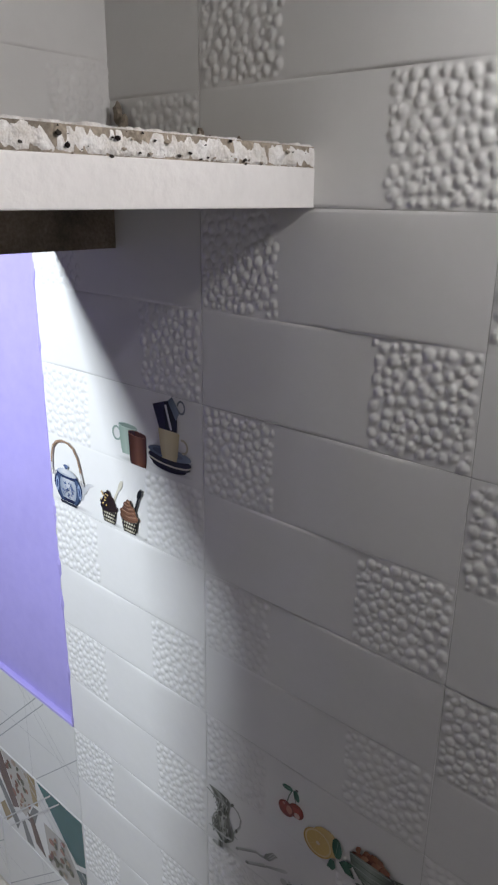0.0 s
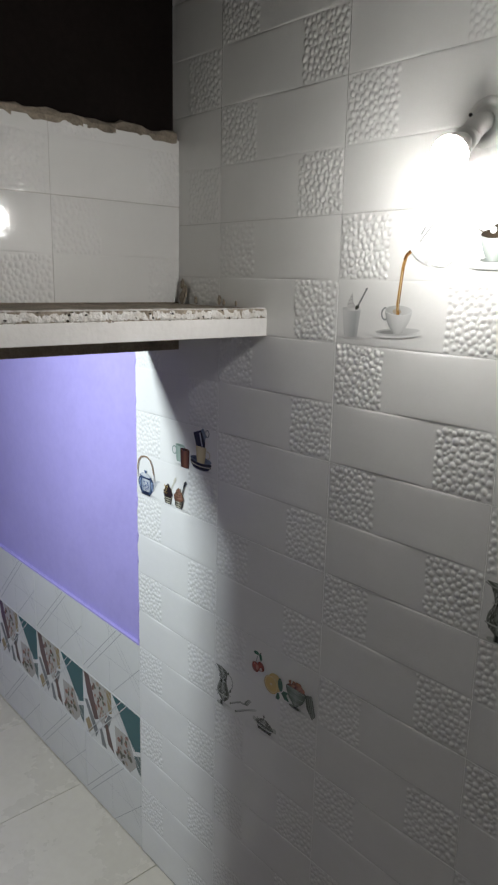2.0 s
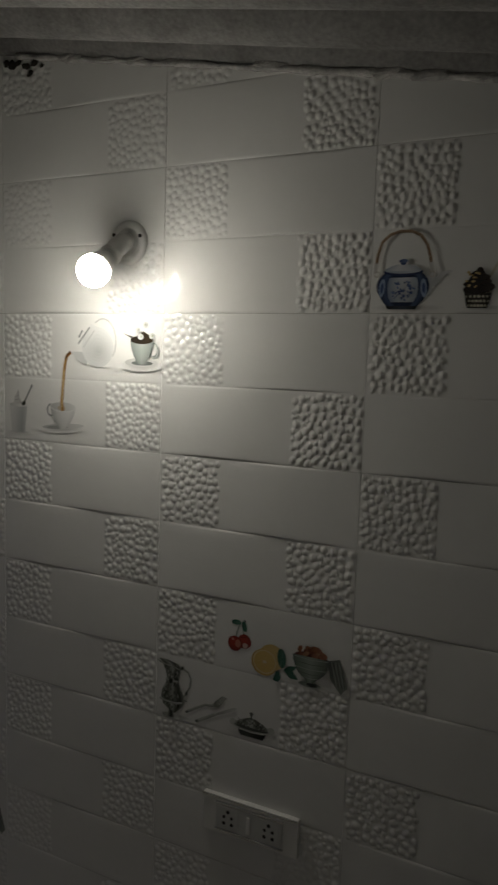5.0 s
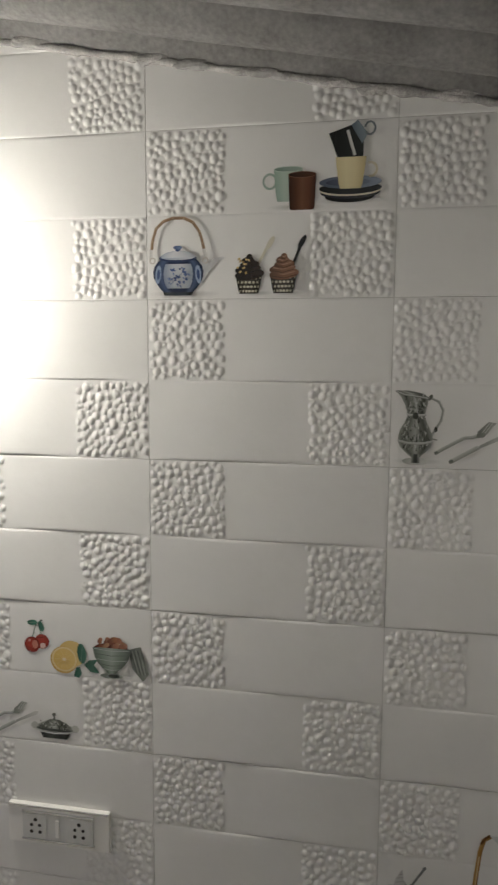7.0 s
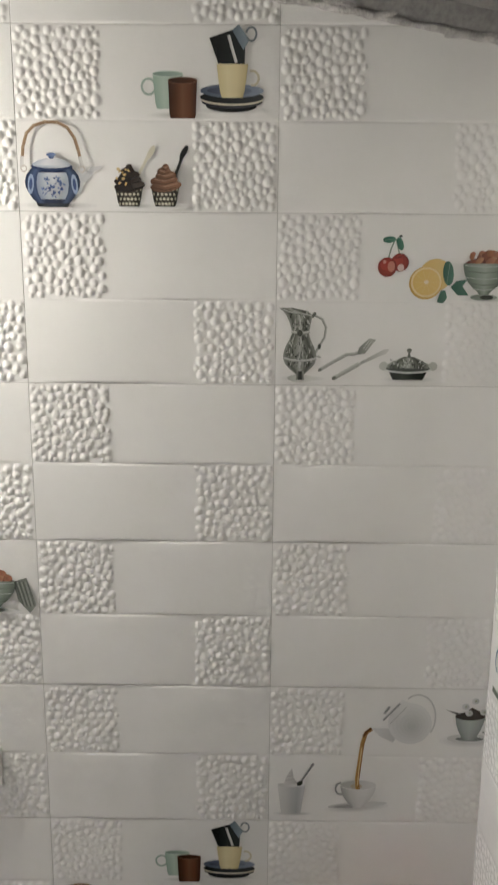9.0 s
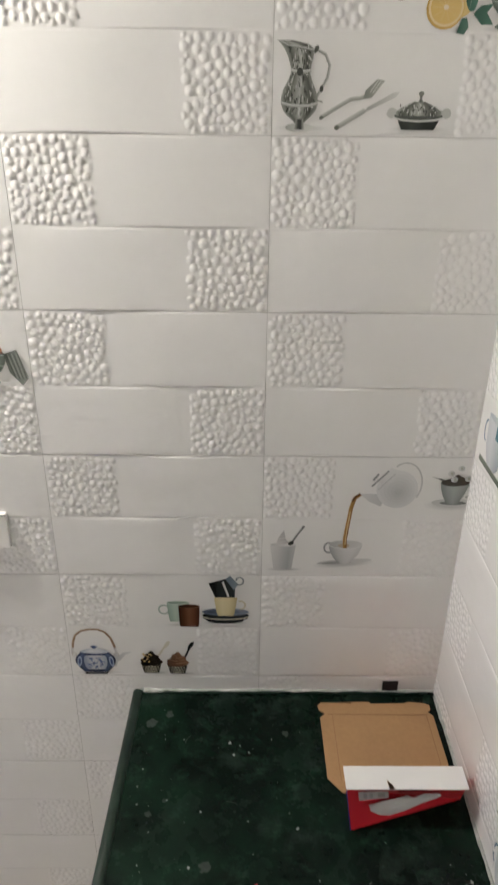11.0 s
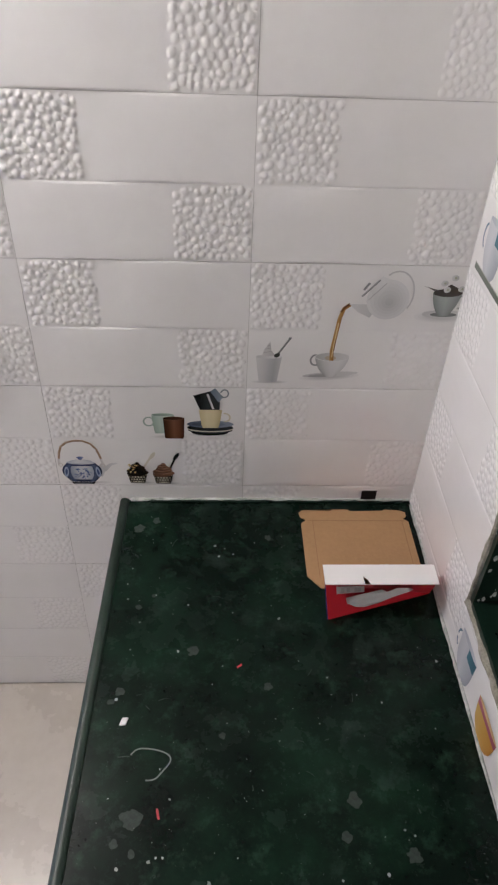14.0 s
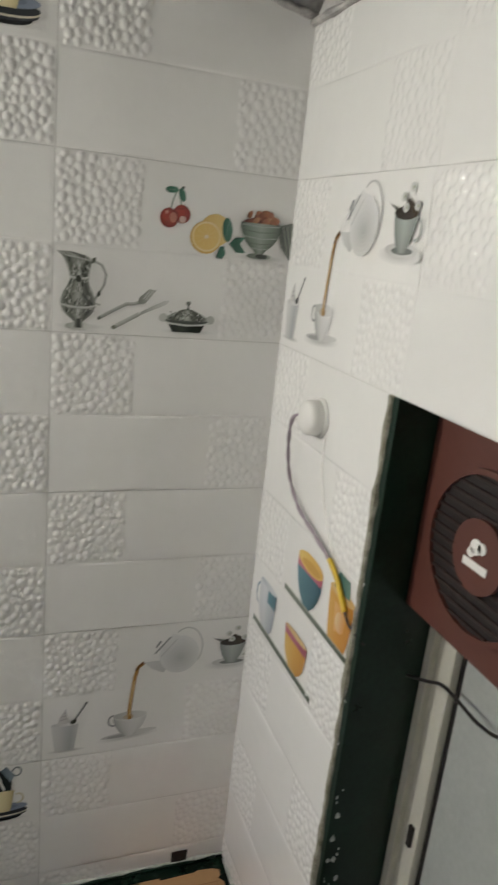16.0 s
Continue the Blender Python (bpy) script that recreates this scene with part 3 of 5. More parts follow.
def cutlery():
    p = Ink()
    p.soft(0.242, 0.012, 0.05, 0.006, (0.56, 0.56, 0.54))
    p.line([(0.08, 0.028), (0.105, 0.043), (0.128, 0.056), (0.142, 0.057), (0.155, 0.062)], 0.006, (0.5, 0.51, 0.48), (0.22, 0.23, 0.21))
    p.ell(0.081, 0.028, 0.0036, 0.003, (0.16, 0.17, 0.15), 30)
    p.poly([(0.148, 0.056), (0.161, 0.058), (0.181, 0.083), (0.168, 0.085), (0.15, 0.068)], (0.18, 0.19, 0.17), (0.38, 0.39, 0.36))
    for s in (0.0, 0.004, 0.008):
        p.line([(0.158 + s, 0.066 - s * 0.3), (0.17 + s, 0.084 - s * 0.4)], 0.0012, (0.55, 0.55, 0.52))
    p.line([(0.106, 0.013), (0.13, 0.027), (0.152, 0.04)], 0.0075, (0.54, 0.55, 0.52), (0.24, 0.25, 0.23)).ell(0.107, 0.0135, 0.0042, 0.0036, (0.14, 0.15, 0.13), 30)
    p.poly([(0.15, 0.036), (0.155, 0.044), (0.196, 0.066), (0.206, 0.067), (0.2, 0.059)], (0.30, 0.31, 0.29), (0.62, 0.62, 0.6))
    p.turned([(0.03, 0.205, 0.276), (0.02, 0.209, 0.272), (0.011, 0.214, 0.267)], [(0.03, 0.034, 0.03), (0.05, 0.06, 0.05), (0.02, 0.024, 0.02), (0.014, 0.017, 0.014)])
    p.ell(0.24, 0.034, 0.053, 0.0095, (0.54, 0.55, 0.52), c2=(0.44, 0.45, 0.42)).ell(0.196, 0.036, 0.008, 0.008, (0.5, 0.51, 0.48)).ell(0.285, 0.036, 0.008, 0.008, (0.46, 0.47, 0.44))
    p.ell(0.24, 0.032, 0.04, 0.006, (0.08, 0.09, 0.08))
    p.turned([(0.053, 0.231, 0.25), (0.049, 0.222, 0.259), (0.044, 0.211, 0.269), (0.038, 0.203, 0.277), (0.032, 0.203, 0.277)], METAL)
    rng = random.Random(17)
    for _ in range(70):
        u, v = 0.24 + rng.uniform(-0.034, 0.034), rng.uniform(0.031, 0.045)
        p.line([(u, v), (u + rng.uniform(-0.003, 0.003), v + rng.uniform(0.002, 0.005))], 0.0013, rng.choice([SILVER, (0.6, 0.61, 0.58), (0.05, 0.055, 0.05), (0.03, 0.034, 0.03)]))
    p.line([(0.198, 0.03), (0.212, 0.026), (0.24, 0.024), (0.268, 0.026), (0.282, 0.03)], 0.0026, (0.62, 0.63, 0.6))
    p.turned([(0.064, 0.237, 0.244), (0.058, 0.239, 0.242), (0.052, 0.236, 0.245)], [(0.3, 0.31, 0.28), (0.08, 0.09, 0.08), (0.2, 0.21, 0.19)]).ell(0.2405, 0.065, 0.0045, 0.0034, PEWTER)
    return p.mesh("cutlery_print")


def fruit():
    p = Ink()
    p.line([(0.196, 0.222), (0.2, 0.24), (0.207, 0.258)], 0.0024, (0.18, 0.24, 0.19)).line([(0.216, 0.23), (0.209, 0.258)], 0.0024, (0.22, 0.28, 0.22))
    p.ell(0.197, 0.257, 0.0115, 0.0056, (0.02, 0.09, 0.06), 4, 22, (0.07, 0.20, 0.14)).ell(0.216, 0.25, 0.0058, 0.0115, (0.025, 0.10, 0.07), 18, 22, (0.07, 0.19, 0.13)).line([(0.188, 0.256), (0.206, 0.258)], 0.0008, (0.18, 0.3, 0.22)).ell(0.2165, 0.2625, 0.003, 0.002, (0.02, 0.03, 0.025))
    for u, v, r, c in ((0.217, 0.218, 0.0158, (0.26, 0.03, 0.02)), (0.195, 0.21, 0.0168, (0.24, 0.028, 0.018))):
        p.ell(u, v, r, r, tuple(k * 0.75 for k in c)).ell(u - 0.001, v + 0.001, r * 0.84, r * 0.84, c).ell(u - 0.003, v + 0.003, r * 0.55, r * 0.5, tuple(k * 1.3 for k in c))
    p.ell(0.202, 0.211, 0.0065, 0.009, (0.46, 0.16, 0.11)).ell(0.219, 0.209, 0.006, 0.0062, (0.6, 0.40, 0.35)).ell(0.19, 0.219, 0.003, 0.003, (0.5, 0.2, 0.16))
    p.line([(0.206, 0.226), (0.22, 0.227)], 0.0015, (0.12, 0.012, 0.01))
    p.ell(0.281, 0.197, 0.029, 0.028, (0.60, 0.42, 0.14), c2=(0.66, 0.50, 0.22))
    p.ell(0.264, 0.183, 0.0295, 0.0285, (0.48, 0.30, 0.07), c2=(0.60, 0.40, 0.12)).ell(0.265, 0.1845, 0.0272, 0.0262, (0.70, 0.56, 0.30)).ell(0.265, 0.1845, 0.0238, 0.0228, (0.62, 0.42, 0.13), c2=(0.66, 0.47, 0.17))
    for k in range(10):
        a = 2 * math.pi * k / 10
        p.line([(0.265, 0.1845), (0.265 + 0.021 * math.cos(a), 0.1845 + 0.02 * math.sin(a))], 0.0007, (0.68, 0.51, 0.22))
    p.ell(0.265, 0.1845, 0.0042, 0.0034, (0.72, 0.62, 0.42))
    p.ell(0.303, 0.2, 0.0095, 0.021, (0.025, 0.09, 0.06), 6, 22, (0.06, 0.17, 0.12)).line([(0.301, 0.181), (0.305, 0.219)], 0.0008, (0.16, 0.27, 0.2))
    p.poly([(0.308, 0.176), (0.318, 0.187), (0.338, 0.19), (0.329, 0.178), (0.341, 0.162), (0.322, 0.162)], (0.02, 0.08, 0.055), (0.06, 0.16, 0.115)).poly([(0.299, 0.171), (0.291, 0.17), (0.285, 0.15), (0.297, 0.148), (0.303, 0.158)], (0.02, 0.08, 0.055), (0.06, 0.16, 0.115))
    p.soft(0.372, 0.156, 0.045, 0.006, (0.5, 0.5, 0.48))
    p.poly([(0.402, 0.216), (0.428, 0.224), (0.445, 0.168), (0.432, 0.152), (0.41, 0.178)], (0.10, 0.115, 0.10), (0.26, 0.28, 0.25))
    for k in range(7):
        p.line([(0.406 + k * 0.004, 0.216), (0.42 + k * 0.0035, 0.166)], 0.0012, (0.34, 0.36, 0.33) if k % 2 else (0.06, 0.07, 0.06))
    p.ell(0.367, 0.215, 0.037, 0.012, (0.10, 0.028, 0.018))
    rng = random.Random(3)
    for _ in range(26):
        c = rng.choice([(0.34, 0.14, 0.07), (0.44, 0.22, 0.12), (0.24, 0.08, 0.045), (0.40, 0.17, 0.10)])
        p.ell(0.367 + rng.uniform(-0.029, 0.029), 0.223 + rng.uniform(-0.005, 0.012), rng.uniform(0.005, 0.009), rng.uniform(0.004, 0.007), tuple(k * 0.6 for k in c), rng.uniform(0, 180), 10, c)
    bowl = [(0.217, 0.328, 0.406), (0.207, 0.329, 0.4055), (0.196, 0.332, 0.403), (0.186, 0.337, 0.397), (0.177, 0.345, 0.389), (0.17, 0.354, 0.38), (0.162, 0.36, 0.374)]
    p.turned(bowl, [(0.10, 0.13, 0.105), (0.22, 0.27, 0.225), (0.32, 0.37, 0.32), (0.20, 0.24, 0.20), (0.09, 0.11, 0.09)], 0.85)
    for k in range(5):
        r = bowl[k]
        p.line([(r[1] + 0.002, r[0] - 0.003), ((r[1] + r[2]) / 2, r[0] - 0.006), (r[2] - 0.002, r[0] - 0.003)], 0.0013, (0.11, 0.13, 0.11) if k % 2 else (0.38, 0.42, 0.38))
    p.ell(0.367, 0.159, 0.024, 0.0055, (0.14, 0.17, 0.14), c2=(0.30, 0.33, 0.3)).ell(0.372, 0.159, 0.012, 0.004, (0.03, 0.035, 0.03))
    return p.mesh("fruit_print")


def coffee():
    p = Ink()
    p.soft(0.05, 0.018, 0.04, 0.005, (0.46, 0.46, 0.45))
    p.turned([(0.084, 0.018, 0.074), (0.06, 0.021, 0.071), (0.035, 0.024, 0.068), (0.018, 0.027, 0.066)], [(0.63, 0.63, 0.62), (0.58, 0.58, 0.575), (0.48, 0.485, 0.49), (0.40, 0.41, 0.415), (0.52, 0.52, 0.52)], 0.9)
    p.ell(0.046, 0.084, 0.028, 0.005, (0.52, 0.52, 0.51), c2=(0.68, 0.68, 0.67)).poly([(0.03, 0.084), (0.035, 0.102), (0.047, 0.122), (0.05, 0.1), (0.06, 0.087)], (0.60, 0.59, 0.58), (0.44, 0.435, 0.43))
    for a, b in (((0.034, 0.094), (0.052, 0.098)), ((0.037, 0.103), (0.05, 0.106)), ((0.041, 0.111), (0.049, 0.112))):
        p.line([a, b], 0.0016, (0.36, 0.36, 0.35))
    p.line([(0.064, 0.09), (0.087, 0.128)], 0.0045, (0.30, 0.31, 0.31), (0.12, 0.13, 0.13)).ell(0.088, 0.13, 0.004, 0.003, (0.2, 0.21, 0.21), 50).ell(0.063, 0.088, 0.007, 0.005, (0.05, 0.055, 0.045), 40)
    p.soft(0.18, 0.034, 0.066, 0.010, (0.5, 0.5, 0.49), turn=5)
    p.ell(0.182, 0.04, 0.061, 0.0065, (0.46, 0.46, 0.455), 5, 26, (0.60, 0.60, 0.59)).ell(0.165, 0.037, 0.032, 0.004, (0.32, 0.32, 0.315), 4)
    p.ring(0.146, 0.077, 0.010, 0.013, 0.004, (0.27, 0.28, 0.28), 60, 300)
    p.turned([(0.086, 0.145, 0.219), (0.074, 0.147, 0.2165), (0.06, 0.152, 0.211), (0.048, 0.159, 0.203), (0.038, 0.168, 0.194), (0.034, 0.17, 0.192)], [(0.36, 0.365, 0.36), (0.56, 0.56, 0.555), (0.66, 0.66, 0.655), (0.68, 0.68, 0.67), (0.58, 0.58, 0.575)], 0.82)
    p.ell(0.182, 0.086, 0.037, 0.011, (0.42, 0.42, 0.41), c2=(0.62, 0.62, 0.61)).ell(0.178, 0.083, 0.012, 0.006, (0.44, 0.38, 0.3)).ring(0.182, 0.086, 0.037, 0.011, 0.0012, (0.70, 0.70, 0.69))
    stream = [(0.181, 0.076), (0.179, 0.1), (0.183, 0.14), (0.187, 0.18), (0.193, 0.203), (0.205, 0.213)]
    p.line(stream, 0.0085, (0.42, 0.25, 0.09), (0.26, 0.13, 0.035))
    p.line([(0.1805, 0.085), (0.182, 0.12), (0.186, 0.17)], 0.0025, (0.64, 0.48, 0.26)).line([(0.183, 0.1), (0.185, 0.128)], 0.002, (0.14, 0.06, 0.016)).line([(0.188, 0.195), (0.195, 0.207), (0.204, 0.214)], 0.005, (0.12, 0.055, 0.02))
    p.poly([(0.203, 0.214), (0.222, 0.196), (0.248, 0.183), (0.262, 0.21), (0.24, 0.214)], (0.62, 0.62, 0.615), (0.46, 0.465, 0.465))
    p.ring(0.294, 0.238, 0.036, 0.05, 0.0035, (0.52, 0.52, 0.515), -40, 125)
    for i in range(6):
        q = i / 5
        p.ell(0.28 + 0.003 * q, 0.225 - 0.004 * q, 0.0435 * (1 - 0.16 * i), 0.0455 * (1 - 0.16 * i), mixed((0.60, 0.605, 0.60), (0.44, 0.45, 0.45), q), 20, 26, mixed((0.68, 0.68, 0.675), (0.50, 0.51, 0.505), q), 1)
    p.poly([(0.238, 0.246), (0.256, 0.228), (0.284, 0.268), (0.262, 0.277)], (0.58, 0.58, 0.575), (0.70, 0.70, 0.69), 1)
    p.line([(0.228, 0.246), (0.238, 0.262)], 0.0048, (0.26, 0.27, 0.27)).line([(0.226, 0.232), (0.258, 0.269)], 0.0042, (0.42, 0.425, 0.425), (0.18, 0.19, 0.19)).line([(0.24, 0.224), (0.272, 0.262)], 0.002, (0.46, 0.46, 0.46))
    p.soft(0.395, 0.188, 0.056, 0.014, (0.52, 0.52, 0.515))
    p.ell(0.398, 0.194, 0.043, 0.010, (0.50, 0.50, 0.495), c2=(0.62, 0.62, 0.61)).ell(0.4, 0.193, 0.028, 0.005, (0.17, 0.18, 0.175))
    p.ring(0.429, 0.222, 0.011, 0.014, 0.004, (0.34, 0.36, 0.345), -110, 100)
    p.turned([(0.243, 0.369, 0.429), (0.228, 0.371, 0.426), (0.212, 0.376, 0.421), (0.198, 0.383, 0.414), (0.19, 0.388, 0.41)], [(0.22, 0.25, 0.235), (0.33, 0.365, 0.345), (0.40, 0.435, 0.415), (0.34, 0.37, 0.35), (0.25, 0.275, 0.26)], 0.72)
    p.ell(0.399, 0.243, 0.03, 0.009, (0.02, 0.016, 0.012), c2=(0.045, 0.032, 0.022)).poly([(0.348, 0.258), (0.372, 0.246), (0.376, 0.25), (0.36, 0.254)], (0.2, 0.2, 0.19), (0.08, 0.08, 0.07)).poly([(0.38, 0.247), (0.402, 0.262), (0.425, 0.25), (0.42, 0.242)], (0.02, 0.016, 0.012), (0.05, 0.035, 0.022))
    for u, v in ((0.388, 0.264), (0.407, 0.276), (0.396, 0.25), (0.425, 0.252)):
        p.ell(u, v, 0.0075, 0.0065, (0.64, 0.64, 0.63), c2=(0.42, 0.43, 0.42)).ell(u + 0.001, v, 0.0025, 0.0025, (0.34, 0.36, 0.28))
    return p.mesh("coffee_print")


def shelf_cups(du=0.0, high=True):
    p = Ink()
    if high:
        p.poly([(0.165, 0.158), (0.442, 0.158), (0.442, 0.169), (0.165, 0.169)], (0.16, 0.18, 0.15), (0.08, 0.10, 0.075)).line([(0.165, 0.169), (0.442, 0.169)], 0.0025, (0.34, 0.35, 0.32))
        p.turned([(0.245, 0.208, 0.312), (0.225, 0.21, 0.31), (0.205, 0.216, 0.304), (0.186, 0.228, 0.292), (0.17, 0.245, 0.275)], [(0.10, 0.20, 0.25), (0.07, 0.17, 0.21), (0.05, 0.13, 0.165), (0.03, 0.09, 0.12)], 0.85)
        p.turned([(0.25, 0.208, 0.312), (0.232, 0.209, 0.311)], [(0.46, 0.17, 0.2), (0.36, 0.10, 0.14)]).ell(0.26, 0.253, 0.052, 0.017, (0.66, 0.46, 0.14), c2=(0.58, 0.36, 0.09)).ell(0.264, 0.249, 0.038, 0.009, (0.5, 0.30, 0.07))
        p.ring(0.427, 0.215, 0.014, 0.022, 0.006, (0.66, 0.62, 0.55), -110, 100)
        p.turned([(0.26, 0.34, 0.425), (0.22, 0.343, 0.422), (0.19, 0.347, 0.418), (0.17, 0.352, 0.412)], [(0.62, 0.36, 0.10), (0.56, 0.28, 0.06), (0.46, 0.20, 0.035)], 0.9).ell(0.383, 0.26, 0.043, 0.010, (0.6, 0.40, 0.17))
        p.poly([(0.362, 0.24), (0.405, 0.235), (0.4, 0.2), (0.37, 0.19)], (0.64, 0.38, 0.15), (0.58, 0.27, 0.07)).ell(0.386, 0.212, 0.016, 0.018, (0.66, 0.48, 0.28), c2=(0.55, 0.26, 0.07))
        p.poly([(0.352, 0.262), (0.408, 0.262), (0.402, 0.292), (0.365, 0.294)], (0.06, 0.14, 0.12), (0.12, 0.22, 0.19))
    p.poly([(0.03 + du * 0.3, 0.014), (0.325 + du * 0.6, 0.014), (0.325 + du * 0.6, 0.026), (0.03 + du * 0.3, 0.026)], (0.16, 0.18, 0.15), (0.08, 0.10, 0.075)).line([(0.03 + du * 0.3, 0.026), (0.325 + du * 0.6, 0.026)], 0.0025, (0.34, 0.35, 0.32))
    a = 0.05 + du * 0.45
    p.ring(a - 0.002, 0.085, 0.012, 0.022, 0.005, (0.2, 0.27, 0.34), 90, 270)
    p.turned([(0.122, a, a + 0.088), (0.09, a + 0.001, a + 0.087), (0.06, a + 0.004, a + 0.085), (0.04, a + 0.013, a + 0.08), (0.027, a + 0.024, a + 0.068)], [(0.56, 0.58, 0.61), (0.60, 0.62, 0.65), (0.46, 0.49, 0.53), (0.34, 0.37, 0.41)], 0.85)
    p.poly([(a + 0.045, 0.122), (a + 0.088, 0.122), (a + 0.086, 0.088), (a + 0.045, 0.088)], (0.09, 0.20, 0.25), (0.05, 0.13, 0.17)).ell(a + 0.044, 0.122, 0.044, 0.007, (0.42, 0.45, 0.5), c2=(0.6, 0.62, 0.65))
    b = 0.192 + du * 0.55
    p.turned([(0.1, b, b + 0.1), (0.075, b + 0.003, b + 0.097), (0.05, b + 0.008, b + 0.092), (0.036, b + 0.018, b + 0.082), (0.026, b + 0.032, b + 0.068)], [(0.64, 0.42, 0.14), (0.58, 0.33, 0.08), (0.46, 0.22, 0.045)], 0.9)
    p.turned([(0.1, b, b + 0.1), (0.082, b + 0.002, b + 0.098)], [(0.42, 0.15, 0.18), (0.28, 0.08, 0.11)]).ell(b + 0.05, 0.1, 0.05, 0.006, (0.6, 0.42, 0.22))
    return p.mesh("cup_print")


PRINTS = {"kettle": [teapot(), cupcakes(), mugs()], "jug": [jug(), cutlery(), fruit()], "coffee": [coffee()], "cups": [shelf_cups()], "low_cups": [shelf_cups(-0.1, False)]}


def lay_prints(o, picture, cuts):
    for me in PRINTS[picture]:
        if cuts:
            me = cut_copy(me, cuts)
            if me is None:
                continue
        c = new(me.name.split(".")[0], me)
        c.parent = o


# ---- roof ----
AMP, PITCH, LOBE = 0.024, 0.14, 0.12
bm = bmesh.new()
ny = 340
ys = [0.06 - 3.4 * j / ny for j in range(ny + 1)]
tops = [[bm.verts.new((x, y, roof_z(x) - AMP + 0.062 * (1 - abs(math.cos(math.pi * (y + LOBE) / PITCH)) ** 0.85))) for y in ys] for x in [-2.35 + 0.24 * i for i in range(23)]]
for a, b in zip(tops, tops[1:]):
    for j in range(ny):
        bm.faces.new((a[j], b[j], b[j + 1], a[j + 1]))
bmesh.ops.solidify(bm, geom=bm.faces[:], thickness=0.006)
ceiling = tagged(part("ceiling", bm, ROOFING, smooth=True), "grey corrugated cement sheets, weathered and dusty", "ceiling", kind="structure")


def lumpy(points, radius, seed, sides=8, step=0.02):
    """An uneven bead of mortar along a line."""
    a, b = Vector(points[0]), Vector(points[1])
    n = max(4, int((b - a).length / step))
    bm = tube([a.lerp(b, i / n) for i in range(n + 1)], radius, sides)
    for v in bm.verts:
        s = noise.noise(v.co * 22 + Vector((seed, 0, 0))) + 0.6 * noise.noise(v.co * 70 + Vector((seed, 3, 0)))
        c = a.lerp(b, max(0, min(1, (v.co - a).dot(b - a) / (b - a).length_squared)))
        v.co = c + (v.co - c) * (1 + 0.75 * s)
    return bm


GAP = mat("dark_gap", (0.05, 0.043, 0.036), 0.95, 0, 60, 0.6, 0.002, 120, spec=0.2)
MORTAR = mat("pale_mortar", (0.58, 0.56, 0.54), 0.95, 0, 25, 0.6, 0.004, 90)
mortar = thing("mortar_line", "uneven grey mortar under the roof edge", "mortar", kind="structure")
part("bead", lumpy([(0.95, -0.003, roof_z(0.95) - 0.021), (RIGHT, -0.003, roof_z(RIGHT) - 0.021)], 0.0065, 1, 10, 0.012), MORTAR, mortar, smooth=True)
part("bead", lumpy([(RIGHT - 0.004, 0.0, roof_z(RIGHT) - 0.03), (RIGHT - 0.004, -1.88, roof_z(RIGHT) - 0.026)], 0.006, 5), MORTAR, mortar)
part("bead", lumpy([(LEFT - 0.012, -0.01, PART_TOP + 0.002), (LEFT - 0.012, -1.8, PART_TOP + 0.002)], 0.018, 8), CEMENT, mortar)
rng = random.Random(61)
# flat lumps whose dark colour stands for the shade in gaps by the pipe
for sx, sz, sr in ((0.915, 2.972, 0.010), (0.934, 2.965, 0.012), (0.952, 2.968, 0.008), (0.975, 2.957, 0.010), (0.986, 2.94, 0.008), (1.0, 2.962, 0.009), (1.02, 2.953, 0.006), (0.872, 2.905, 0.009), (0.885, 2.917, 0.007)):
    bm = bmesh.new()
    bmesh.ops.create_icosphere(bm, subdivisions=3, radius=sr * 0.72)
    for v in bm.verts:
        k = 1 + 0.75 * noise.noise(v.co * 150 + Vector((sx * 90, 0, sz * 50)))
        v.co = Vector((v.co.x * k * rng.uniform(0.95, 1.1) * 1.3, v.co.y * 0.3, v.co.z * k))
    o = part("gap_shade", bm, GAP, mortar, "flat dark lump painted as a shaded gap beside the pipe")
    o.location = (sx, -0.003, sz)
for i in range(26):
    sx = 0.98 + 1.65 * rng.random()
    bm = bmesh.new()
    bmesh.ops.create_icosphere(bm, subdivisions=2, radius=rng.uniform(0.006, 0.016))
    for v in bm.verts:
        k = 1 + 0.8 * noise.noise(v.co * 120 + Vector((sx * 70, 0, 0)))
        v.co = Vector((v.co.x * k * 2.2, v.co.y * 0.45, v.co.z * k * 0.7))
    o = part("smear", bm, rng.choice([MORTAR, MORTAR, ROOFING]), mortar)
    o.location = (sx, -0.006, roof_z(sx) - 0.02 + rng.uniform(-0.004, 0.006))

# ---- roof pipe ----
pipe = thing("roof_pipe", "galvanised steel pipe carrying the roof sheets", "pipe", Matrix.Translation((0.852, 0, 2.938)))
part("tube", tube([(0, 0.0, 0), (0, -0.5, 0.001), (0, -1.5, 0.003), (0, BACK + 0.01, 0.005)], 0.0245, 20), STEEL, pipe, smooth=True)
part("collar", tube([(0, -0.018, 0), (0, -0.002, 0)], 0.027, 20), STEEL, pipe, "rusty mortar collar")
hook = [(0.02, 0.0, 0.075), (0.022, 0.0, 0.03), (0.0265, 0, 0.005)] + [(0.0265 * math.cos(a), 0, 0.0265 * math.sin(a)) for a in [-0.3 * k for k in range(1, 11)]]
h = part("hook", tube([(p[0], p[1] - 0.27, p[2]) for p in hook], 0.0028, 8), STEEL, pipe, "bent wire roof hook")

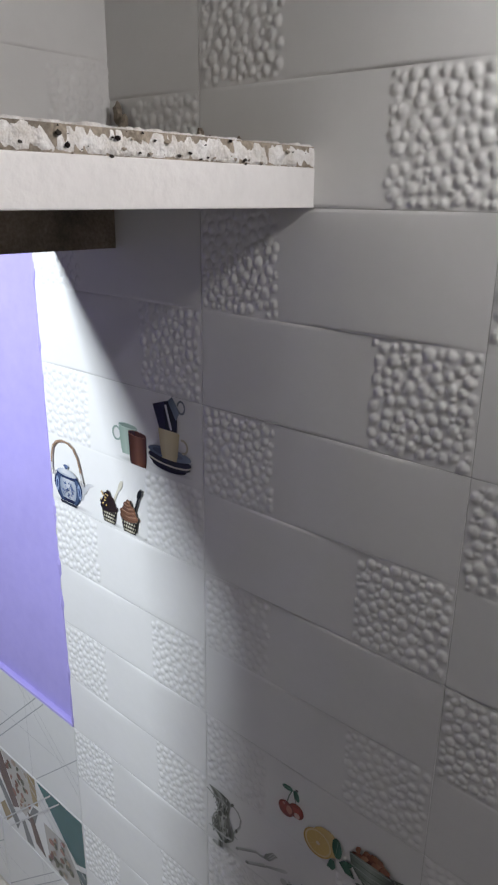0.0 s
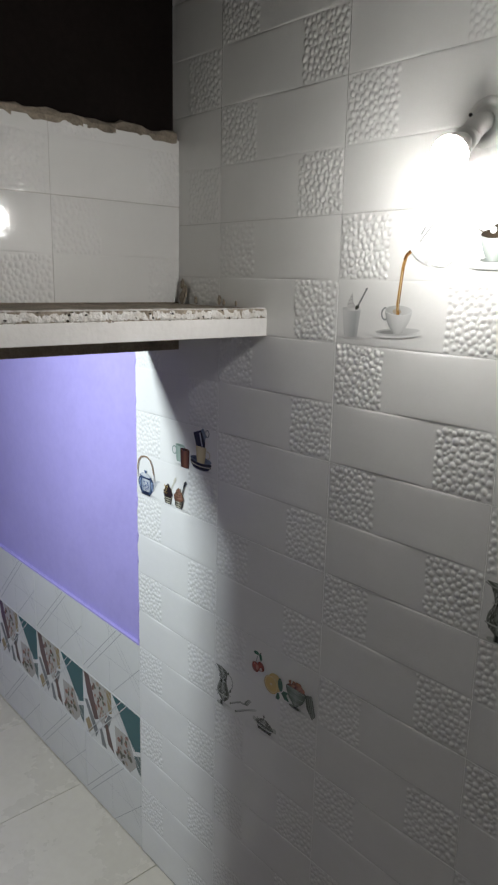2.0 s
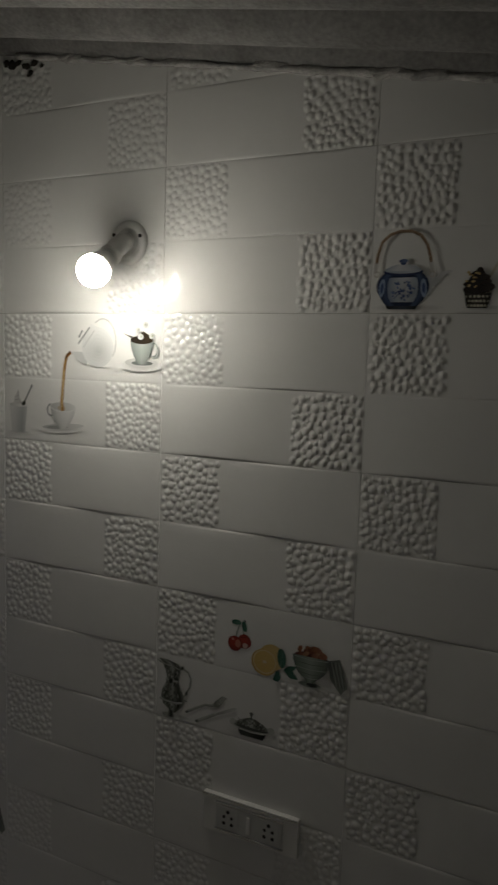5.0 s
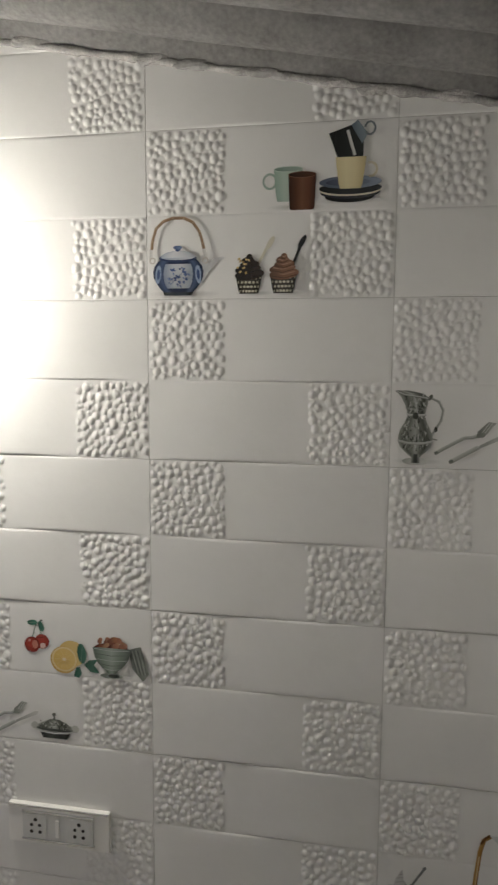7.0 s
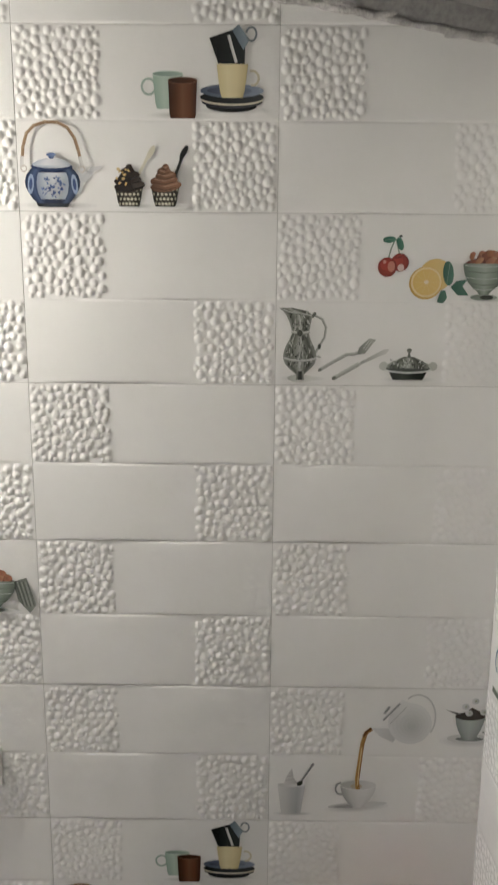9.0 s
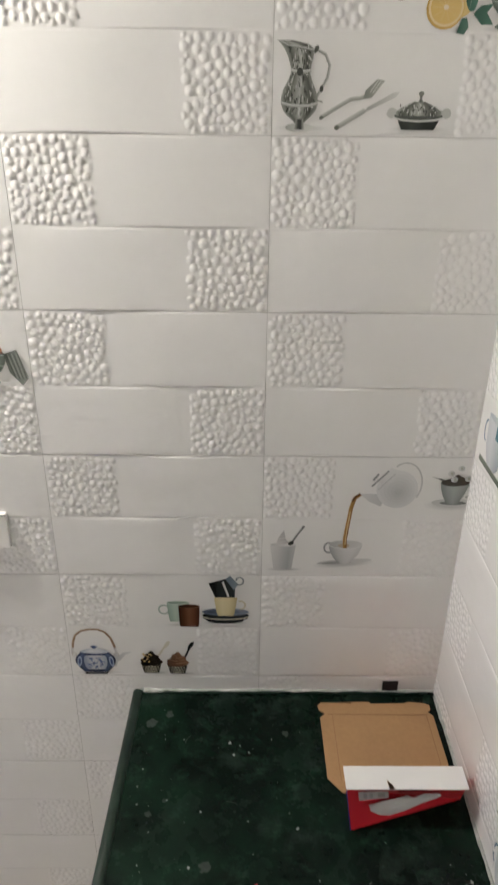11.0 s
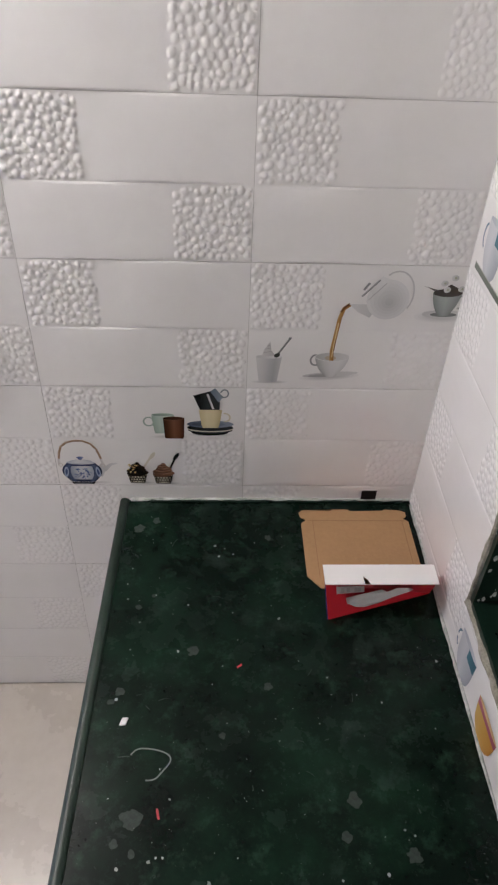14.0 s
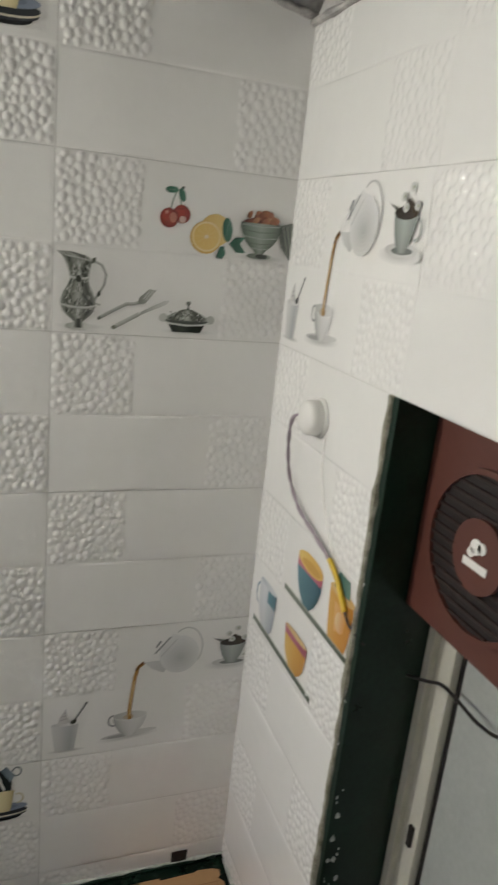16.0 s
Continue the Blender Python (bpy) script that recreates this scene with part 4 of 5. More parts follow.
# ---- shelf ----
shelf = thing("wall_shelf", "white painted concrete shelf with chipped dirty top edge", "shelf")
SHELF_CHIP = mat("chipped_white_paint", (0.80, 0.79, 0.78), 0.85, 0, 38, 0.5, 0.006, 110, dark=(0.56, 0.52, 0.47))
part("slab", box(LEFT - 0.002, SHELF_X - 0.002, -1.45, 0.0, SHELF_Z0 + 0.002, SHELF_Z1 - 0.004), CEMENT, shelf, "bare cement slab with brown dust")
part("fascia", box(SHELF_X - 0.01, SHELF_X, -1.45, 0.0, SHELF_Z0, SHELF_Z1 - 0.028, 0.0015), SHELF_PAINT, shelf, "smooth white painted edge")
bm = bmesh.new()
n = 420
rows_ = []
for i in range(n + 1):
    y = -1.45 * i / n
    ring = []
    for (dx, dz) in ((0.0, 0.0), (0.0022, 0.005), (0.0024, 0.014), (0.0005, 0.023), (-0.006, 0.0275), (-0.03, 0.0265), (-0.03, 0.0)):
        q = Vector((0, y * 60, dz * 90))
        k = noise.noise(q) * 0.0022 + noise.noise(q * 2.7) * 0.002 + noise.noise(q * 6.1) * 0.0012
        ring.append(bm.verts.new((SHELF_X - 0.003 + dx + k * (dz > 0.002), y, SHELF_Z1 - 0.029 + dz + k * 0.7 * (dz > 0.01))))
    rows_.append(ring)
for a, b in zip(rows_, rows_[1:]):
    for j in range(len(a)):
        bm.faces.new((a[j], a[(j + 1) % len(a)], b[(j + 1) % len(a)], b[j]))
part("edge", bm, SHELF_CHIP, shelf, "chipped plaster edge", smooth=True)
rng = random.Random(12)
for _ in range(130):
    y, s = -rng.uniform(0.02, 1.2), rng.choice([0.0008, 0.001, 0.0013, 0.0018, 0.0026, 0.0036])
    bm = bmesh.new()
    bmesh.ops.create_icosphere(bm, subdivisions=1, radius=s)
    for v in bm.verts:
        v.co = Vector((v.co.x * 0.5, v.co.y * rng.uniform(0.7, 1.6), v.co.z * rng.uniform(0.5, 0.9)))
    o = part("chip", bm, rng.choice([NEAR_BLACK, CEMENT, GAP]), shelf)
    o.location = (SHELF_X + 0.0005, y, SHELF_Z1 - rng.choice([0.028, 0.026, 0.024, 0.021, 0.012, 0.006]))
for (x, y, z, s) in ((0.30, -0.012, 2.215, 0.018), (0.283, -0.008, 2.235, 0.016), (0.29, -0.014, 2.195, 0.02), (0.46, -0.008, 2.195, 0.014), (0.48, -0.008, 2.187, 0.010), (0.53, -0.006, 2.186, 0.008), (0.345, -0.006, 2.19, 0.012)):
    bm = bmesh.new()
    bmesh.ops.create_icosphere(bm, subdivisions=2, radius=s)
    for v in bm.verts:
        k = 1 + 0.6 * noise.noise(v.co * 160 + Vector((x * 50, 0, 0)))
        v.co = Vector((v.co.x * k * 0.55, v.co.y * 0.35 * k, v.co.z * k))
    o = tagged(part("mortar_lump", bm, CEMENT), "dark crumbling mortar lump on the shelf corner", "mortar", "mortar lumps on the shelf")
    o.location = (x, y, max(z, SHELF_Z1 + s * 0.55))

# ---- bulb on its holder ----
fixture = thing("wall_lamp", "lit white bulb in a round white wall holder", "lamp", Matrix.Translation((1.262, 0, 2.556)))
aim = Vector((0.10, -0.85, -0.52)).normalized()
turn = Matrix.Translation(Vector((0.0025, -0.125, -0.0735)) - aim * 0.064) @ aim.to_track_quat("Z", "Y").to_matrix().to_4x4()
plate = part("base", lathe([(0.047, -0.006), (0.047, 0.004), (0.043, 0.010), (0.034, 0.012), (0.033, 0.010), (0.028, 0.010), (0.027, 0.013), (0.002, 0.013)]), WHITE_PLASTIC, fixture, "round white base plate", True)
plate.matrix_basis = Matrix.Rotation(radians(90), 4, "X")
for dx, dz in ((0.034, 0.012), (-0.033, 0.016)):
    s = part("screw", lathe([(0.004, 0), (0.004, 0.003), (0.001, 0.004)], 10), DARK_PLASTIC, plate)
    s.matrix_basis = Matrix.Translation((dx, dz, 0.0105))
foot = part("arm", tube([(0, -0.008, 0), (-0.001, -0.026, -0.004), (-0.003, -0.044, -0.018), (-0.0035, -0.062, -0.033)], 0.0205, 18), WHITE_PLASTIC, fixture, "short white angled holder", True)
sock = part("socket", lathe([(0.021, -0.024), (0.0225, -0.018), (0.0225, -0.002), (0.0235, 0.0), (0.0235, 0.005), (0.016, 0.007)]), WHITE_PLASTIC, fixture, "white lamp socket", True)
sock.matrix_basis = turn
body = part("bulb_base", lathe([(0.0145, -0.002), (0.0175, 0.008), (0.0225, 0.02), (0.0285, 0.038), (0.0328, 0.0565), (0.03, 0.0575)]), WHITE_PLASTIC, fixture, "white plastic bulb neck", True)
body.matrix_basis = turn
ball = [(0.0335 * math.sin(a), 0.066 - 0.0335 * math.cos(a)) for a in [1.36 + (math.pi - 1.36) * k / 14 for k in range(14)]] + [(0.0008, 0.0995)]
globe = part("globe", lathe(ball), [BULB_GLOW, BULB_TIP], fixture, "glowing white globe", True)
# the board of diodes lies flat in the neck, so that the globe is brightest at its tip
for p_ in globe.data.polygons:
    p_.material_index = int(p_.center.z > 0.082)
globe.matrix_basis = turn

# ---- switchboard ----
METAL_TRIM = mat("chrome_trim", (0.7, 0.7, 0.7), 0.2, 0.9)
GREY_PLASTIC = mat("grey_plastic", (0.62, 0.62, 0.60), 0.35, 0, 12, 0.05)
board = thing("socket_plate", "white double wall socket plate with chrome trim", "socket", Matrix.Translation((1.597, 0, 1.328)))
part("plate", box(-0.112, 0.112, -0.014, -0.001, -0.043, 0.043, 0.003, 3), WHITE_PLASTIC, board)
part("panel", box(-0.078, 0.078, -0.017, -0.0145, -0.029, 0.029, 0.001), GREY_PLASTIC, board)
part("trim", box(-0.112, 0.112, -0.0165, -0.0143, 0.0395, 0.0428, 0.0006), METAL_TRIM, board, "thin chrome strip")
for z in (-0.031, 0.031):
    part("trim", box(-0.08, 0.08, -0.0185, -0.0142, z - 0.0016, z + 0.0016, 0.0006), METAL_TRIM, board, "thin chrome strip")
for cx in (-0.048, 0.048):
    outlet = part("outlet", box(cx - 0.024, cx + 0.024, -0.0185, -0.0172, -0.024, 0.024, 0.0006), GREY_PLASTIC, board)
    for hx, hz, r in ((0, 0.015, 0.0042), (-0.009, 0.003, 0.0036), (0.009, 0.003, 0.0036), (-0.0095, -0.012, 0.004), (0.0095, -0.012, 0.004)):
        hb = part("pin_hole", lathe([(r, 0), (r, 0.0006), (0.0003, 0.0006)], 12), DARK_PLASTIC, outlet)
        hb.matrix_basis = Matrix.Translation((cx + hx, -0.0186, hz)) @ Matrix.Rotation(radians(90), 4, "X")
bm = bmesh.new()
add_box(bm, -0.004, 0.004, -0.02, -0.0172, -0.02, 0.018, 0.001)
part("switch", bm, WHITE_PLASTIC, board)

# ---- counter ----
CTR_X = 1.944
counter = thing("counter", "dark green marble counter spotted with paint and plaster dust", "counter")
part("top", box(CTR_X, RIGHT - 0.001, -1.88, -0.002, COUNTER - 0.03, COUNTER, 0.002), MARBLE_SPOT, counter)
edge = part("edge", tube([(1.956, -0.004, COUNTER - 0.004), (1.945, -0.45, COUNTER - 0.004), (1.934, -0.9, COUNTER - 0.004), (1.92, -1.6, COUNTER - 0.004), (1.90, -1.88, COUNTER - 0.004)], 0.0125, 14), MARBLE_EDGE, counter, "rounded lighter green edge moulding", True)
part("support", box(2.05, 2.13, -1.86, -0.01, 0.0, COUNTER - 0.031), PLASTER, counter, "plastered support wall")
part("bead", lumpy([(1.97, -0.004, COUNTER + 0.003), (RIGHT, -0.004, COUNTER + 0.003)], 0.0045, 11, 8, 0.012), MORTAR_WHITE, counter, "white cement bead along the tiles")
part("bead", lumpy([(RIGHT - 0.003, -0.02, COUNTER + 0.002), (RIGHT - 0.003, -1.85, COUNTER + 0.002)], 0.0034, 15, 8, 0.012), MORTAR_WHITE, counter)
part("strip", box(2.02, 2.66, -0.0125, -0.004, COUNTER + 0.0005, COUNTER + 0.005, 0.001), MARBLE, counter, "green stone strip under the tiles")
rng = random.Random(21)
for i in range(170):
    x, y = rng.uniform(1.97, 2.66), -rng.uniform(0.03, 1.15)
    if 2.36 < x and y > -0.42:
        continue
    r = rng.choice([0.0006, 0.0007, 0.0008, 0.001, 0.001, 0.0014, 0.002, 0.0032])
    bm = bmesh.new()
    bmesh.ops.create_circle(bm, cap_ends=True, segments=9, radius=r)
    for v in bm.verts:
        v.co *= rng.uniform(0.6, 1.3)
    bmesh.ops.solidify(bm, geom=bm.faces[:], thickness=0.0004)
    o = part("paint_spot", bm, rng.choice([DUST_A, DUST_B]), counter)
    o.location = (x, y, COUNTER + 0.0006)
part("cup_mark", tube([(2.062 + 0.042 * math.cos(a) + 0.006 * math.sin(3 * a), -0.672 + 0.029 * math.sin(a), COUNTER + 0.0002) for a in [2.5 - 0.16 * k for k in range(27)]], 0.0013, 6), DUST_B, counter, "dried white ring mark")
for i in range(26):
    x, y, a = rng.uniform(1.98, 2.64), -rng.uniform(0.05, 1.1), rng.uniform(0, 6.3)
    if 2.36 < x and y > -0.42:
        continue
    length, bend = rng.uniform(0.006, 0.028), rng.uniform(-0.5, 0.5)
    pts = [(x + length * q * math.cos(a + bend * q), y + length * q * math.sin(a + bend * q), COUNTER - 0.0001) for q in (0, 0.25, 0.5, 0.75, 1)]
    part("dust_streak", tube(pts, rng.uniform(0.0005, 0.0011), 6), DUST_C, counter)
for x, y, r in ((2.045, -0.765, 0.017), (2.02, -0.805, 0.007), (2.05, -0.82, 0.006), (2.0, -0.53, 0.009), (1.985, -0.55, 0.006), (2.43, -0.74, 0.012), (2.52, -0.83, 0.012), (2.41, -0.80, 0.009), (2.02, -0.33, 0.007), (2.05, -0.30, 0.005), (2.31, -0.13, 0.008), (2.2, -0.62, 0.006), (2.34, -0.93, 0.010), (2.12, -0.9, 0.009), (2.55, -0.98, 0.008), (2.03, -0.93, 0.006), (2.0, -0.10, 0.012), (2.04, -0.075, 0.009), (2.14, -0.44, 0.011), (2.29, -0.52, 0.009)):
    bm = bmesh.new()
    bmesh.ops.create_circle(bm, cap_ends=True, segments=24, radius=r)
    for v in bm.verts:
        v.co *= 1 + 0.55 * noise.noise(Vector((v.co.x * 160 + x * 30, v.co.y * 160, y * 40)))
    bmesh.ops.solidify(bm, geom=bm.faces[:], thickness=0.0003)
    o = part("paint_spot", bm, DUST_C, counter, "thin dried plaster smear")
    o.location = (x, y, COUNTER + 0.0005)


def scrap(name, label, cat, m, mtl, size):
    bm = bmesh.new()
    add_box(bm, -size[0], size[0], -size[1], size[1], 0, size[2], size[2] * 0.3, 1)
    for v in bm.verts:
        v.co.x += 0.3 * v.co.y
    o = tagged(part(name, bm, mtl), label, cat)
    o.matrix_basis = m
    return o


RED_THREAD = mat("red_plastic", (0.5, 0.04, 0.05), 0.5)
scrap("tile_chip", "small white tile chip lying on the counter", "debris", Matrix.Translation((2.015, -0.592, COUNTER + 0.0002)), CERAMIC, (0.006, 0.008, 0.004))
scrap("red_scrap", "tiny red scrap lying on the counter", "debris", Matrix.Translation((2.235, -0.475, COUNTER + 0.0002)) @ Matrix.Rotation(0.6, 4, "Z"), RED_THREAD, (0.006, 0.002, 0.001))
scrap("red_scrap", "tiny red scrap lying on the counter", "debris", Matrix.Translation((2.09, -0.758, COUNTER + 0.0002)) @ Matrix.Rotation(1.8, 4, "Z"), RED_THREAD, (0.009, 0.002, 0.001))

hole = thing("wall_outlet_hole", "black square hole in the tiles above the counter", "hole", Matrix.Translation((2.57, 0, 0.872)))
part("recess", box(-0.019, 0.019, -0.0052, -0.0042, -0.012, 0.022, 0.0003), DARK_PLASTIC, hole)

# ---- cardboard box ----
carton = thing("cardboard_box", "red and white printed carton lying open on the counter", "box", Matrix.Translation((2.54, -0.3, COUNTER)))


def skew_box(corners_top, corners_bottom, material, name, parent, label=""):
    bm = bmesh.new()
    t = [bm.verts.new(p) for p in corners_top]
    b = [bm.verts.new(p) for p in corners_bottom]
    bm.faces.new(t)
    bm.faces.new(b[::-1])
    for i in range(4):
        bm.faces.new((t[i], b[i], b[(i + 1) % 4], t[(i + 1) % 4]))
    bmesh.ops.recalc_face_normals(bm, faces=bm.faces[:])
    bmesh.ops.bevel(bm, geom=bm.edges[:], offset=0.0012, segments=2, affect="EDGES")
    return part(name, bm, material, parent, label)


HB = 0.1
skew_box([(-0.125, -0.046, HB - 0.002), (0.113, -0.041, HB - 0.002), (0.115, 0.005, HB - 0.002), (-0.122, 0.001, HB - 0.002)], [(-0.112, -0.066, 0.001), (0.125, 0.004, 0.001), (0.128, 0.05, 0.001), (-0.11, -0.02, 0.001)], RED_CARD, "body", carton, "red printed carton")
part("lid", box(-0.1265, 0.1145, -0.0475, 0.0055, HB - 0.003, HB, 0.001), WHITE_CARD, carton, "white top face")
skew_box([(-0.1265, -0.0455, HB - 0.004), (-0.1255, -0.0455, HB - 0.004), (-0.1225, 0.001, HB - 0.004), (-0.1235, 0.001, HB - 0.004)], [(-0.1142, -0.066, 0.002), (-0.113, -0.066, 0.002), (-0.111, -0.02, 0.002), (-0.112, -0.02, 0.002)], mat("violet_card", (0.10, 0.05, 0.35), 0.4), "side", carton, "violet end face")
# the front's print lies on the sloping red face
fa, fb, fc = Vector((-0.125, -0.046, HB - 0.002)), Vector((0.113, -0.041, HB - 0.002)), Vector((-0.112, -0.066, 0.001))


def on_front(u, v, off):
    top, bot = fa.lerp(fb, u), fc.lerp(Vector((0.125, 0.004, 0.001)), u)
    nrm = (fb - fa).cross(fc - fa).normalized()
    nrm = nrm if nrm.y < 0 else -nrm
    return top.lerp(bot, v) + nrm * off


def front_patch(name, pts, material, off, label=""):
    bm = bmesh.new()
    bm.faces.new([bm.verts.new(on_front(u, v, off)) for u, v in pts])
    bmesh.ops.solidify(bm, geom=bm.faces[:], thickness=0.0003)
    return part(name, bm, material, carton, label)


front_patch("sticker", [(0.09, 0.06), (0.34, 0.06), (0.34, 0.28), (0.09, 0.28)], WHITE_CARD, 0.0016, "white sticker with unreadable print")
for u in (0.13, 0.18, 0.25, 0.28):
    front_patch("bar", [(u, 0.1), (u + 0.03, 0.1), (u + 0.03, 0.24), (u, 0.24)], GREY_PLASTIC, 0.0022)
front_patch("emblem", [(0.86, 0.03), (0.96, 0.03), (0.96, 0.16), (0.86, 0.16)], mat("yellow_print", (0.65, 0.5, 0.04), 0.4), 0.0016, "yellow printed patch")
front_patch("bar", [(0.42, 0.05), (0.66, 0.05), (0.66, 0.11), (0.42, 0.11)], mat("dark_red_print", (0.2, 0.01, 0.015), 0.4), 0.0016)
front_patch("shape", [(0.17, 0.42), (0.3, 0.35), (0.5, 0.24), (0.55, 0.36), (0.64, 0.22), (0.76, 0.26), (0.8, 0.38), (0.76, 0.5), (0.62, 0.64), (0.48, 0.8), (0.34, 0.84), (0.26, 0.76), (0.18, 0.6)], WHITE_CARD, 0.0016, "white printed shape")
bm = bmesh.new()
bm.faces.new([bm.verts.new(p_) for p_ in ((-0.042, -0.0478, HB + 0.0004), (-0.031, -0.0478, HB + 0.0004), (-0.036, -0.036, HB + 0.0004), (-0.0445, -0.027, HB + 0.0004))])
bmesh.ops.solidify(bm, geom=bm.faces[:], thickness=0.0003)
part("tear", bm, CARDBOARD, carton, "torn brown notch")
front_patch("tear", [(0.34, -0.02), (0.38, -0.02), (0.365, 0.07)], CARD_DARK, 0.0018, "torn brown notch")
# lid folded back flat on the counter
bm = bmesh.new()
outline = [(-0.147, 0.052), (-0.147, 0.215), (-0.137, 0.222), (-0.136, 0.229), (-0.147, 0.235), (-0.15, 0.25), (-0.142, 0.259), (-0.07, 0.256), (-0.067, 0.262), (-0.025, 0.262), (-0.022, 0.256),
           (0.06, 0.258), (0.066, 0.262), (0.104, 0.259), (0.118, 0.252), (0.117, 0.238), (0.108, 0.232), (0.12, 0.22), (0.121, 0.02), (-0.118, 0.016)]
bm.faces.new([bm.verts.new((x, y, 0.004 + 0.03 * max(0, (0.07 - y)))) for x, y in outline][::-1])
bmesh.ops.triangulate(bm, faces=bm.faces[:])
bmesh.ops.solidify(bm, geom=bm.faces[:], thickness=0.003)
flap = part("flap", bm, CARDBOARD, carton, "brown cardboard lid folded back")
for x in (-0.118, 0.104):
    part("crease", box(x - 0.0008, x + 0.0008, 0.03, 0.225, 0.0045, 0.0052), CARD_DARK, flap)
part("crease", box(-0.13, 0.11, 0.222, 0.2235, 0.0045, 0.0052), CARD_DARK, flap)

# ---- window with fan ----
window = thing("window_1", "window opening lined with green stone, frosted sliding pane and fan", "window", kind="structure")
FRAME_X = 2.80
part("jamb", box(RIGHT - 0.002, 2.875, WIN_Y0 - 0.016, WIN_Y0, WIN_Z0, WIN_Z1, 0.001), MARBLE, window, "green stone lining")
part("jamb", box(RIGHT - 0.002, 2.875, WIN_Y1, WIN_Y1 + 0.016, WIN_Z0, WIN_Z1, 0.001), MARBLE, window, "green stone lining")
part("sill", box(RIGHT - 0.004, 2.875, WIN_Y1 + 0.0165, WIN_Y0 - 0.0165, WIN_Z0, WIN_Z0 + 0.018, 0.001), MARBLE, window, "green stone sill")
part("head", box(2.752, 2.875, WIN_Y1 + 0.0165, WIN_Y0 - 0.0165, WIN_Z1 - 0.018, WIN_Z1, 0.001), NEAR_BLACK, window, "dark lintel lining")
part("bead", lumpy([(RIGHT - 0.002, WIN_Y0 + 0.003, WIN_Z0 - 0.005), (RIGHT - 0.002, WIN_Y0 + 0.003, WIN_Z1)], 0.0055, 31, 8, 0.012), MORTAR_DIRTY, window, "chipped grout round the opening")
part("bead", lumpy([(RIGHT - 0.003, WIN_Y0, WIN_Z0 - 0.002), (RIGHT - 0.003, WIN_Y1, WIN_Z0 - 0.002)], 0.008, 37, 8, 0.012), MORTAR_DIRTY, window)
rng = random.Random(44)
for i in range(26):
    s, z = rng.choice([0.001, 0.0015, 0.002, 0.003, 0.0042]), 1.04 + 0.42 * rng.random() ** 1.6
    bm = bmesh.new()
    bmesh.ops.create_icosphere(bm, subdivisions=2, radius=s)
    for v in bm.verts:
        k = 1 + 0.7 * noise.noise(v.co * 260 + Vector((i * 3.7, 0, 0)))
        v.co = Vector((v.co.x * k, max(-0.0006, min(0.0006, v.co.y)), v.co.z * k * rng.uniform(1.0, 1.9)))
    o = part("paint_fleck", bm, MORTAR_WHITE, window)
    o.location = (RIGHT + 0.004 + 0.03 * rng.random() ** 2.5, WIN_Y0 - 0.0164, z)
ALU = mat("cream_aluminium", (0.62, 0.60, 0.52), 0.4, 0.1, 9, 0.1)
FROST = mat("frosted_pane", (0.42, 0.44, 0.42), 0.3, 0, 7, 0.15, 0.002, 18)
zt = 1.775
fy = WIN_Y0 - 0.017
fr = part("window_frame", box(FRAME_X, FRAME_X + 0.06, fy - 0.016, fy, WIN_Z0 + 0.019, zt, 0.001), ALU, window, "cream aluminium frame")
part("rail", box(FRAME_X + 0.012, FRAME_X + 0.05, fy - 0.036, fy - 0.0165, WIN_Z0 + 0.02, zt - 0.002, 0.001), ALU, fr)
part("rail", box(FRAME_X + 0.004, FRAME_X + 0.045, fy - 0.066, fy - 0.0365, WIN_Z0 + 0.02, zt - 0.002, 0.002), ALU, fr)
part("gasket", box(FRAME_X + 0.018, FRAME_X + 0.03, fy - 0.072, fy - 0.0662, WIN_Z0 + 0.02, zt - 0.002), DARK_PLASTIC, fr, "black rubber gasket")
part("latch", box(FRAME_X - 0.002, FRAME_X + 0.004, fy - 0.056, fy - 0.046, 1.36, 1.4, 0.001), DARK_PLASTIC, fr, "small dark latch")
part("window_frame", box(FRAME_X, FRAME_X + 0.06, WIN_Y1 + 0.017, fy, zt, zt + 0.012, 0.001), ALU, window)
part("window_frame", box(FRAME_X, FRAME_X + 0.06, WIN_Y1 + 0.017, WIN_Y1 + 0.06, WIN_Z0 + 0.019, zt, 0.001), ALU, window)
part("pane", box(FRAME_X + 0.022, FRAME_X + 0.027, WIN_Y1 + 0.06, fy - 0.0722, WIN_Z0 + 0.02, zt - 0.001), FROST, window, "frosted grey pane")
part("backing", box(2.872, 2.88, WIN_Y1 - 0.02, WIN_Y0 + 0.02, WIN_Z0, WIN_Z1), NEAR_BLACK, window)

fan = thing("exhaust_fan", "brown plastic exhaust fan with a round slotted grille", "fan", Matrix.Translation((2.745, -0.60, 1.935)))
part("housing", box(0.0, 0.1, -0.146, 0.146, -0.148, 0.152, 0.006, 3), BROWN_PLASTIC, fan, "square brown housing")


def disc(x, r0, r1, k=40, depth=0.006):
    bm = bmesh.new()
    a = [[bm.verts.new((x - d, r * math.cos(2 * math.pi * i / k), r * math.sin(2 * math.pi * i / k))) for i in range(k)] for r, d in ((r0, 0), (r0, depth), (r1, depth), (r1, 0))]
    for p, q in zip(a, a[1:]):
        for i in range(k):
            bm.faces.new((p[i], p[(i + 1) % k], q[(i + 1) % k], q[i]))
    bmesh.ops.recalc_face_normals(bm, faces=bm.faces[:])
    return bm


